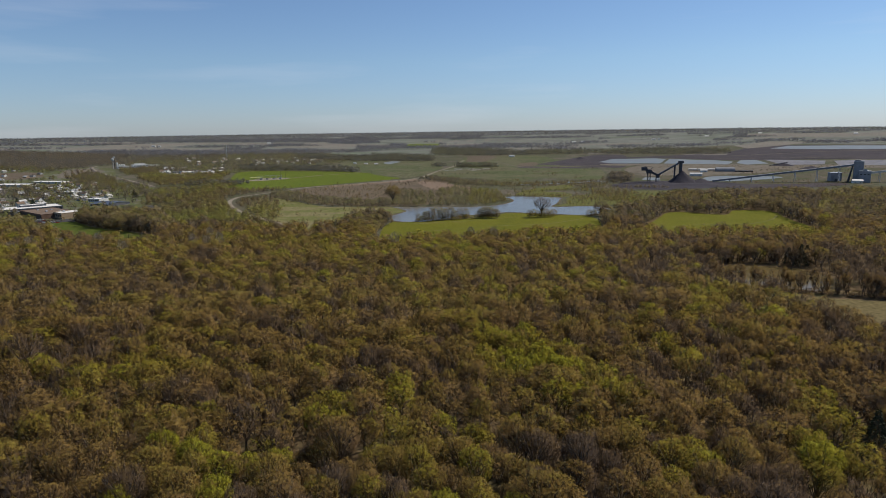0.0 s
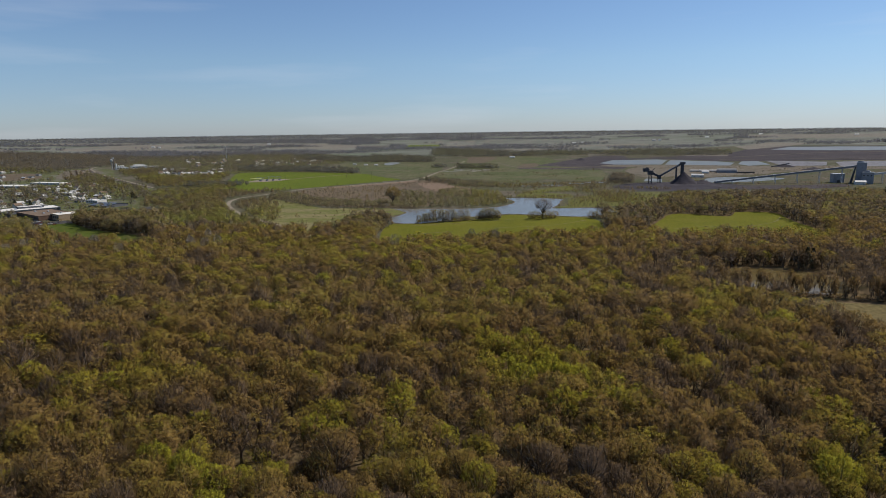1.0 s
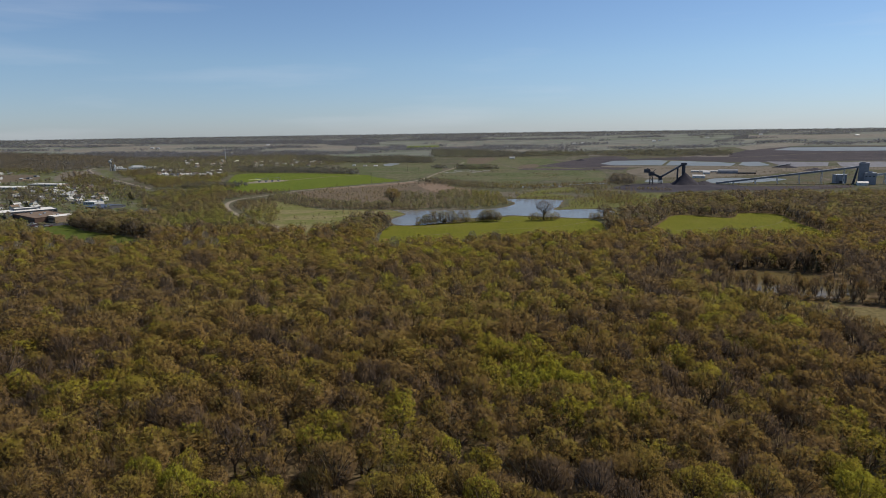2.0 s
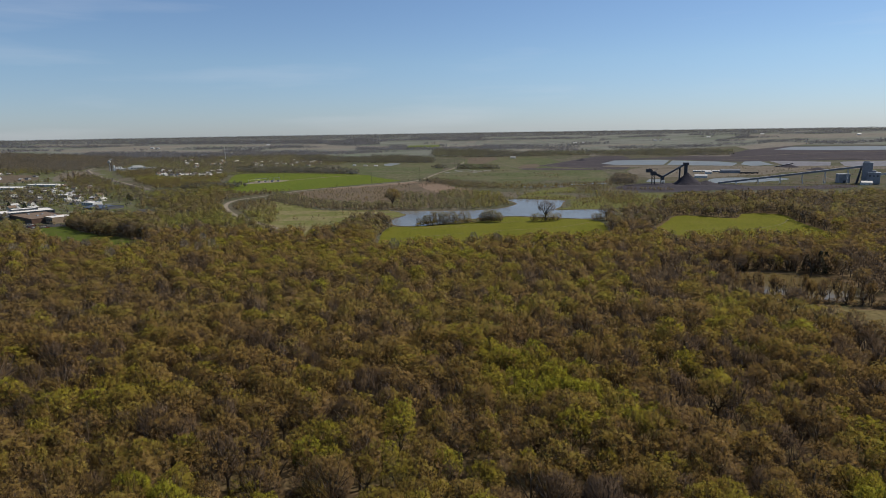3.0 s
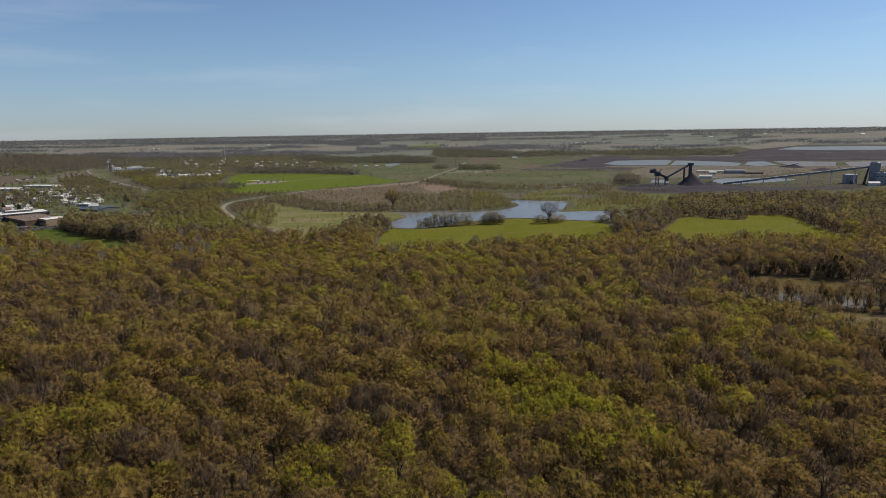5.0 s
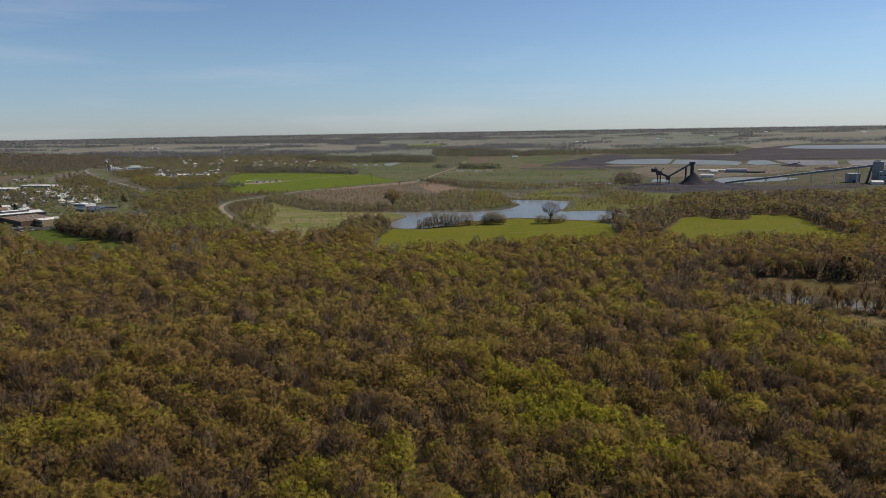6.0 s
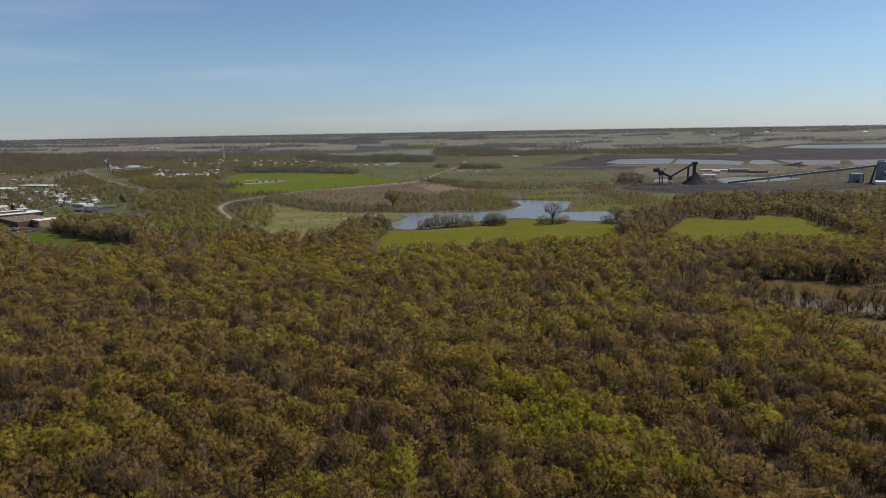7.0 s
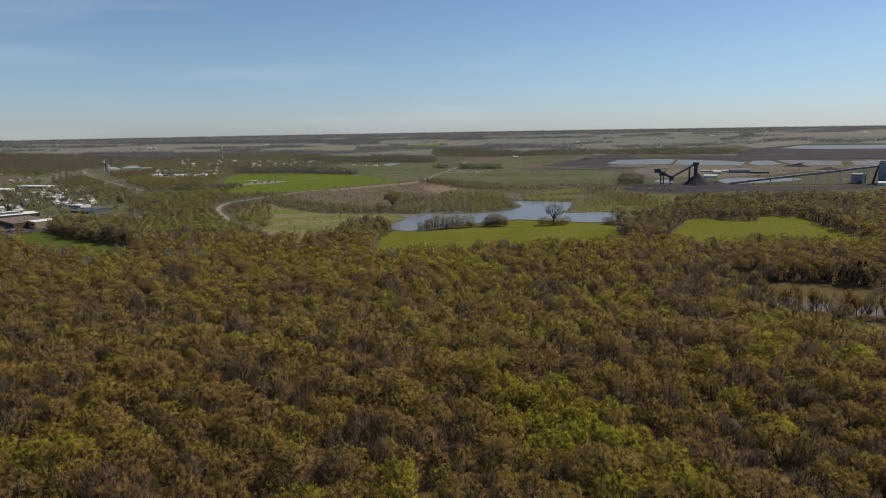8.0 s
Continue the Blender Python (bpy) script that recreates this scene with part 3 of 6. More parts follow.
def tree_shape(rng, tufts, size, limbs, bare=0.0, height=16.0, slim=1.0, low=False, fade=0.22, up=1.0, clear=0.0):
    """One tree: trunk, ascending limbs, and a knobbly domed crown of fine sprays that fan out from the fork.
    bare: the share of naked twigs; low: leaved to the ground. Returns bark and leaf triangles, and for each leaf its shift of tint and its outward direction."""
    reach = height * rng.uniform(0.32, 0.40) * slim
    fork = height * (rng.uniform(0.05, 0.1) if low else clear or rng.uniform(0.24, 0.34))
    lean = np.array((rng.uniform(-0.6, 0.6), rng.uniform(-0.6, 0.6), 0))
    heart = lean + np.array((0, 0, height * (0.42 if low else 0.5 + 0.4 * clear if clear else 0.54)))
    span = np.array((reach, reach, height * (0.54 if low else 0.5 - 0.4 * clear if clear else 0.45)))
    root = lean * 0.6 + np.array((0, 0, fork))
    bark = stick((0, 0, -0.3), root, 0.36, 0.27, 5 if limbs > 6 else 3)
    n_knobs = 11 if tufts > 200 else 7
    knobs = []
    for k in range(n_knobs):
        a, z = 2 * math.pi * (k * 0.618 + rng.uniform(-0.08, 0.08)), (-0.45 if low else -0.12) + (1.4 if low else 1.07) * (k + rng.uniform(0.2, 0.8)) / n_knobs
        flat = math.sqrt(max(0.0, 1 - z * z))
        knobs.append((flat * math.cos(a), flat * math.sin(a), z))
    knobs, bulge = np.array(knobs), rng.uniform(0.20, 0.42, n_knobs)
    for k in range(limbs):
        end = heart + knobs[k % n_knobs] * span * rng.uniform(0.72, 0.98) + rng.normal(0, 0.4, 3)
        start = root - np.array((0, 0, fork * rng.uniform(0.0, 0.2)))
        mid = start + (end - start) * np.array((0.42, 0.42, 0.55)) + rng.normal(0, 0.25, 3)
        bark += stick(start, mid, 0.22, 0.13, 3)
        bark += stick(mid, end, 0.13, 0.04, 3)
    leaf, shift, ways = [], [], []
    for k in range(tufts):
        d = unit(rng.normal(0, 1, 3))
        while d[2] < (-0.75 if low else -0.42):
            d = unit(rng.normal(0, 1, 3))
        near = np.exp(-(1 - knobs @ d) / 0.085) * bulge
        lobe = int(np.argmax(near))
        # tops bud greener; sprays deep inside are browner, with inner shade in their tint
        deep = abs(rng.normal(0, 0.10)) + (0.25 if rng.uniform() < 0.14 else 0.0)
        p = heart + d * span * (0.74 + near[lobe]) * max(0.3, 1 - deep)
        out = unit(p - root)
        way = unit(0.55 * d + 0.45 * unit(d - 0.62 * knobs[lobe]) * min(1.0, near[lobe] * 5) + np.array((0, 0, up)) + rng.normal(0, 0.07, 3))
        if rng.uniform() < bare:
            g = unit(out + np.array((0, 0, 0.30)) + rng.normal(0, 0.3, 3))
            w = unit(np.cross(g, rng.normal(0, 1, 3)))
            long, wide = size * rng.uniform(1.6, 3.2), size * rng.uniform(0.16, 0.26)
            leaf.append((p - w * wide - g * long * 0.6, p + w * wide - g * long * 0.6, p + g * long * 0.4))
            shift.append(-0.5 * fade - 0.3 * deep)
        else:
            g = unit(0.5 * out + rng.normal(0, 0.55, 3))
            w = unit(np.cross(g, rng.normal(0, 1, 3)))
            long, wide = size * rng.uniform(0.9, 1.5), size * rng.uniform(0.45, 0.75)
            leaf.append((p - g * long * 0.55, p + w * wide + g * long * 0.3, p - w * wide + g * long * 0.45))
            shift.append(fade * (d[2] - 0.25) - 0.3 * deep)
        ways.append(way)
    return np.array(bark), np.array(leaf), np.array(shift), np.array(ways)


def tri_mesh(name, tris, mats, which, tint, ways=None):
    """One mesh out of loose triangles, with a material number, a tint and an outward direction for each."""
    n = len(tris)
    me = bpy.data.meshes.new(name)
    me.vertices.add(3 * n)
    me.vertices.foreach_set("co", np.ascontiguousarray(tris, dtype=np.float32).ravel())
    me.loops.add(3 * n)
    me.loops.foreach_set("vertex_index", np.arange(3 * n, dtype=np.int32))
    me.polygons.add(n)
    me.polygons.foreach_set("loop_start", np.arange(0, 3 * n, 3, dtype=np.int32))
    for m in mats:
        me.materials.append(m)
    me.polygons.foreach_set("material_index", np.ascontiguousarray(which, dtype=np.int32))
    at = me.attributes.new("tint", "FLOAT", "FACE")
    at.data.foreach_set("value", np.ascontiguousarray(tint, dtype=np.float32))
    if ways is not None:
        at = me.attributes.new("outward", "FLOAT_VECTOR", "FACE")
        at.data.foreach_set("vector", np.ascontiguousarray(ways, dtype=np.float32).ravel())
    me.update()
    return me


def woods(name, x, y, tint, height, shapes, rng, label, category="woods", naked=(), leaf_mat=None):
    """Trees past counting, joined into one mesh: each turned, scaled and tinted by itself; grey ones take the naked shapes."""
    pick = rng.integers(len(shapes), size=len(x))
    if len(naked):
        pick = np.where(tint < 0.17, len(shapes) + rng.integers(len(naked), size=len(x)), pick)
        shapes = list(shapes) + list(naked)
    turn = rng.uniform(0, 2 * math.pi, len(x))
    wide = height / 16.0 * rng.uniform(0.82, 1.26, len(x))
    zs = rise(x, y)
    parts, which, tints, norms = [], [], [], []
    for s, (bark, leaf, shift, ways) in enumerate(shapes):
        k = np.nonzero(pick == s)[0]
        if not len(k):
            continue
        both = np.concatenate([bark.reshape(-1, 3, 3), leaf]) if len(bark) else leaf
        c, sn = np.cos(turn[k])[:, None, None], np.sin(turn[k])[:, None, None]
        vx, vy, vz = both[None, ..., 0], both[None, ..., 1], both[None, ..., 2]
        w = wide[k][:, None, None]
        out = np.stack([(vx * c - vy * sn) * w + x[k][:, None, None], (vx * sn + vy * c) * w + y[k][:, None, None],
                        vz * (height[k] / 16.0)[:, None, None] + zs[k][:, None, None]], -1)
        parts.append(out.reshape(-1, 3, 3))
        wb = np.concatenate([np.zeros((len(bark), 3)), ways])
        c1, s1 = c[:, :, 0], sn[:, :, 0]
        norms.append(np.stack([wb[None, :, 0] * c1 - wb[None, :, 1] * s1, wb[None, :, 0] * s1 + wb[None, :, 1] * c1, np.repeat(wb[None, :, 2], len(k), 0)], -1).reshape(-1, 3))
        which.append(np.tile(np.r_[np.zeros(len(bark)), np.ones(len(leaf))], len(k)))
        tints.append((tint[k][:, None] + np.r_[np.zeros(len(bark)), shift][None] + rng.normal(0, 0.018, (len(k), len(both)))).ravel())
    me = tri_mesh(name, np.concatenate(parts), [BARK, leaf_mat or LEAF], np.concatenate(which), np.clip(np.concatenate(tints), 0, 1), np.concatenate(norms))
    return tagged(new(name, me), label, category, kind="stuff")


def scatter(poly, spacing, rng, holes=(), gap=0.0):
    """Uneven points over a plan outline, some way apart, less the clearings."""
    xs, ys = [p[0] for p in poly], [p[1] for p in poly]
    gx, gy = np.meshgrid(np.arange(min(xs), max(xs), spacing), np.arange(min(ys), max(ys), spacing))
    x = (gx + rng.uniform(-0.46, 0.46, gx.shape) * spacing).ravel()
    y = (gy + rng.uniform(-0.46, 0.46, gy.shape) * spacing).ravel()
    shake = min(25.0, spacing * 1.1)
    keep = inside(x + shake * (soft_noise(x, y, 22, 31) - 0.5) * 2, y + shake * (soft_noise(x, y, 22, 32) - 0.5) * 2, list(poly))
    for h in holes:
        keep &= ~inside(x, y, list(h))
    if gap:
        keep &= 0.6 * soft_noise(x, y, spacing * 5, 5) + 0.4 * rng.uniform(0, 1, len(x)) > gap
    return x[keep], y[keep]


def off_line(x, y, line, dist):
    keep = np.ones(len(x), bool)
    for (x0, y0), (x1, y1) in zip(line, line[1:]):
        t = np.clip(((x - x0) * (x1 - x0) + (y - y0) * (y1 - y0)) / ((x1 - x0) ** 2 + (y1 - y0) ** 2), 0, 1)
        keep &= np.hypot(x - x0 - t * (x1 - x0), y - y0 - t * (y1 - y0)) > dist
    return keep


rng = np.random.default_rng(4)
FINE = [tree_shape(rng, 2100, 0.56, 11, 0.42, slim=rng.uniform(0.66, 0.95), clear=rng.uniform(0.24, 0.36)) for _ in range(9)]
FINE_BARE = [tree_shape(rng, 2000, 0.58, 10, 0.94, slim=rng.uniform(0.6, 0.85), clear=0.32) for _ in range(4)]
OPEN = [tree_shape(rng, 1500, 0.68, 18, share, slim=1.25, clear=0.3) for share in (0.97, 0.55)]
FULL = [tree_shape(rng, 620, 1.1, 9, 0.3, low=True) for _ in range(4)]
NEAR = [tree_shape(rng, 560, 0.98, 5, 0.38, slim=rng.uniform(0.72, 1.02), clear=rng.uniform(0.22, 0.34)) for _ in range(12)]
NEAR_BARE = [tree_shape(rng, 500, 0.98, 7, 0.94, slim=rng.uniform(0.6, 0.85), clear=0.3) for _ in range(5)]
MID = [tree_shape(rng, 320, 1.4, 3, 0.30, fade=0.2, slim=rng.uniform(0.85, 1.2), up=1.25) for _ in range(12)]
MID_BARE = [tree_shape(rng, 260, 1.4, 4, 0.9, slim=rng.uniform(0.7, 1.0)) for _ in range(5)]
SLENDER = [tree_shape(rng, 460, 0.95, 7, 0.78, low=True, slim=0.6, up=0.9) for _ in range(3)]
TALL = [tree_shape(rng, 680, 0.85, 6, 0.62, slim=rng.uniform(0.7, 0.95), clear=rng.uniform(0.22, 0.34)) for _ in range(5)]
RIM = [tree_shape(rng, 175, 1.9, 2, 0.26, fade=0.2, low=k % 3 > 0, slim=rng.uniform(0.95, 1.25), up=1.25) for k in range(10)]
FAR = [tree_shape(rng, 92, 2.4, 1, 0.22, fade=0.16, low=k % 4 > 0, slim=rng.uniform(0.9, 1.2), up=1.25) for k in range(10)]
FAR_BARE = [tree_shape(rng, 80, 2.3, 4, 0.8, slim=0.85) for _ in range(4)]
SHRUB = [tree_shape(rng, 16, 5.0, 0, 0.2, low=True, fade=0.1) for _ in range(8)]
LOW = [tree_shape(rng, 56, 2.8, 0, 0.35, low=True, fade=0.14, up=1.25) for _ in range(10)]
TOWN = [tree_shape(rng, 46, 2.7, 1, 0.2, fade=0.14, slim=rng.uniform(0.8, 1.05), up=1.25) for _ in range(10)]
SPECK = [tree_shape(rng, 14, 5.2, 0, 0.0, fade=0.1, up=1.6, low=True, slim=1.35) for _ in range(10)]
GRAIN = [tree_shape(rng, 8, 8.5, 0, fade=0.06, up=3.0, low=True, slim=1.7) for _ in range(8)]

CLEARINGS = [smooth_line(p, True, 14.0, 3.0) for p in (LAKE_MEADOW, EAST_MEADOW, SCHOOL_MEADOW, NEAR_FIELD, POND_SHORE, POND_BRINK, LAKE_SHORE)]
fx, fy = scatter(FOREST, 9.7, rng, CLEARINGS)
nx, ny = scatter(FOREST, 8.1, rng, CLEARINGS)
fx, fy = np.concatenate([fx[fy > 335], nx[ny <= 335]]), np.concatenate([fy[fy > 335], ny[ny <= 335]])
keep = off_line(fx, fy, ROAD_LINE[:9], 9.0) & (np.abs(fx) < 24 + 0.72 * np.maximum(fy, 80)) & (fy > -45)
fx, fy = fx[keep], fy[keep]
patch = 0.5 * soft_noise(fx, fy, 90, 1) + 0.5 * soft_noise(fx, fy, 26, 2)
ftint = 0.385 + 0.50 * (patch - 0.5) + rng.normal(0, 0.20, len(fx))
# stands of greener and of greyer trees: x, y, radius, how much greener
STANDS = [(43, 291, 24, 0.28), (52, 255, 15, 0.35), (40, 268, 14, 0.3), (22, 300, 10, 0.3), (18, 539, 22, 0.3), (45, 385, 14, 0.25), (15, 344, 12, 0.3), (104, 292, 8, 0.5), (105, 263, 8, 0.5), (71, 236, 12, 0.3),
          (78, 177, 7, 0.5), (-114, 373, 12, 0.3), (-40, 232, 11, 0.35), (-17, 239, 11, 0.35), (-69, 173, 12, 0.35), (125, 186, 12, 0.3), (-132, 268, 14, 0.2), (-52, 186, 8, 0.35), (176, 378, 22, 0.35), (158, 425, 12, 0.4),
          (16, 189, 10, 0.3), (145, 234, 10, 0.3), (368, 568, 40, 0.2), (376, 635, 40, 0.2), (-22, 569, 26, 0.2),
          (-90, 323, 10, -0.35), (-216, 349, 14, -0.35), (-97, 477, 16, -0.25), (-1, 266, 9, -0.45), (37, 249, 9, -0.4), (-35, 266, 9, -0.45), (36, 180, 12, -0.4), (97, 262, 17, -0.45), (92, 236, 16, -0.45), (131, 295, 14, -0.35),
          (-108, 237, 12, -0.25), (8, 238, 8, -0.35), (-42, 198, 10, -0.3), (70, 336, 10, -0.35), (-74, 304, 10, -0.3), (195, 301, 26, -0.2), (-170, 347, 60, -0.08), (-259, 449, 60, -0.08)]
for sx, sy, sr, more in STANDS:
    ftint += more * np.exp(-((fx - sx) ** 2 + (fy - sy) ** 2) / (2 * (sr * 0.7) ** 2))
ftint += 0.08 * np.clip((fy - 420) / 160, 0, 1)
ftint -= 0.07 * np.clip((20 - fx) / 60, 0, 1)
# greyer bare trees mixed with green ones to the east
east = np.clip((fx - 40) / 160, 0, 1) * np.clip((620 - fy) / 200, 0, 1)
# the extra drop far right adds barer trees and a painted lens vignette
ftint += east * (0.2 * (ftint - 0.36) - 0.17 - 0.11 * np.clip((fx - 110) / 60, 0, 1))
ftint += 0.10 * np.clip((fx - 60) / 60, 0, 1) * np.clip((330 - fy) / 60, 0, 1) * (soft_noise(fx, fy, 40, 17) > 0.45)
for sx, sy, sr in ((260, 545, 40), (345, 470, 40)):
    ftint -= 0.10 * np.exp(-((fx - sx) ** 2 + (fy - sy) ** 2) / (2 * sr ** 2))
ftint -= 0.13 * np.clip((fx - 130) / 90, 0, 1) * np.clip((fy - 430) / 120, 0, 1)
ftint = np.where(ftint < 0.3, 0.3 - 0.7 * (0.3 - ftint), ftint)
ftint = np.clip(ftint, 0.09, 0.97)
ftint = np.clip(ftint - 0.05 * np.clip((360 - fy) / 60, 0, 1), 0.08, 0.97)
calm = np.clip((fy - 340) / 120, 0, 1)
ftint = np.clip(ftint + calm * np.where(ftint < 0.36, -0.07, -0.01 + 0.14 * east), 0.08, 0.97)
fheight = 18.0 - 1.8 * np.clip((fy - 380) / 180, 0, 1) + 4.0 * (soft_noise(fx, fy, 60, 3) - 0.5) + rng.normal(0, 2.4, len(fx)) * (1 - 0.5 * calm)
# trees shortened round a lone conifer so that the camera sees it
fheight = np.where(np.hypot(fx - 143, fy - 194) < 11, fheight * 0.4, fheight)
single = (fy > 142) & (fy < 196) & (np.abs(fx) < 0.70 * fy)
fb = fy + np.where(fy > 300, rng.normal(0, 22, len(fx)), 0)
for name, band, shapes, naked in (("forest_near", (fb <= 340) & (fy > 140) & ~single, NEAR, NEAR_BARE), ("forest_middle", (fb > 340) & (fb <= 560), MID, MID_BARE),
                                  ("forest_behind", (fy <= 140) & ~single, FAR, FAR_BARE), ("forest_rim", (fb > 560) & (fb <= 720), RIM, FAR_BARE), ("forest_edge", fb > 720, FAR, FAR_BARE)):
    woods(name, fx[band], fy[band], ftint[band], fheight[band], shapes, rng, "spring woods of budding brown and olive trees", "woods", naked, MILD_HAZE_LEAF if name == "forest_edge" else RIM_LEAF if name in ("forest_rim", "forest_middle") else LEAF)


def lone_tree(shape, tint, name="tree", foliage=LEAF):
    """One tree with its trunk and crown as parts."""
    bark, leaf, shift, ways = shape
    t = new(name)
    for part_name, tris, mat, more, out in (("trunk", bark, BARK, 0, None), ("crown", leaf, foliage, shift, ways)):
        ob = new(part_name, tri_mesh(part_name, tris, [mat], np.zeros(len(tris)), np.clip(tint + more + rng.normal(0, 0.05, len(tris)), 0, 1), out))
        ob.parent = t
    return t


TINTS = (0.06, 0.25, 0.42, 0.6, 0.8, 0.95)
TINT_WORDS = ("bare grey-brown forest tree", "brown forest tree with first buds", "russet-olive budding forest tree", "olive budding forest tree", "yellow-green leafing forest tree", "fresh green leafing forest tree")
masters = {}
for i in np.nonzero(single)[0]:
    grade = int(np.argmin(np.abs(np.array(TINTS) - ftint[i])))
    forms = FINE_BARE if grade == 0 else FINE
    key = (int(rng.integers(len(forms))), grade)
    s = fheight[i] / 16.0
    m = Matrix.LocRotScale((fx[i], fy[i], 0), Euler((0, 0, rng.uniform(0, 6.28))), (s * rng.uniform(0.97, 1.23), s * rng.uniform(0.97, 1.23), s))
    if key not in masters:
        masters[key] = tagged(lone_tree(forms[key[0]], TINTS[key[1]]), TINT_WORDS[key[1]] + " in dense woods", "tree", "forest trees")
        masters[key].matrix_basis = m
    else:
        c = copy_thing(masters[key], Matrix())
        c.matrix_basis = m

# where the town houses stand
town_rng = np.random.default_rng(21)
sites = []
for area, n in (([(-620, 1040), (-600, 1140), (-820, 1500), (-980, 1380), (-860, 1080), (-720, 1000)], 62), ([(-640, 1640), (-560, 1900), (-620, 2400), (-1000, 2500), (-900, 2150), (-820, 1700)], 44), ([(-400, 2080), (-420, 2300), (-620, 2500), (-600, 2000)], 14), ([(-1050, 1500), (-1300, 1500), (-1350, 1900), (-1100, 1850)], 14)):
    while n:
        x, y = town_rng.uniform(-1400, -400), town_rng.uniform(1000, 2600)
        if inside(np.array([x]), np.array([y]), area)[0] and all(math.hypot(x - a, y - b) > 19 for a, b in sites) and all(math.hypot(x - a, y - b) > r for a, b, r in BUILT) and off_line(np.array([x]), np.array([y]), RAIL_LINE, 22)[0]:
            sites.append((x, y))
            n -= 1
for k in range(11):
    sites.append((-800 + 16.5 * k + town_rng.uniform(-3, 3), 1806 - 5.5 * k + town_rng.uniform(-10, 10)))

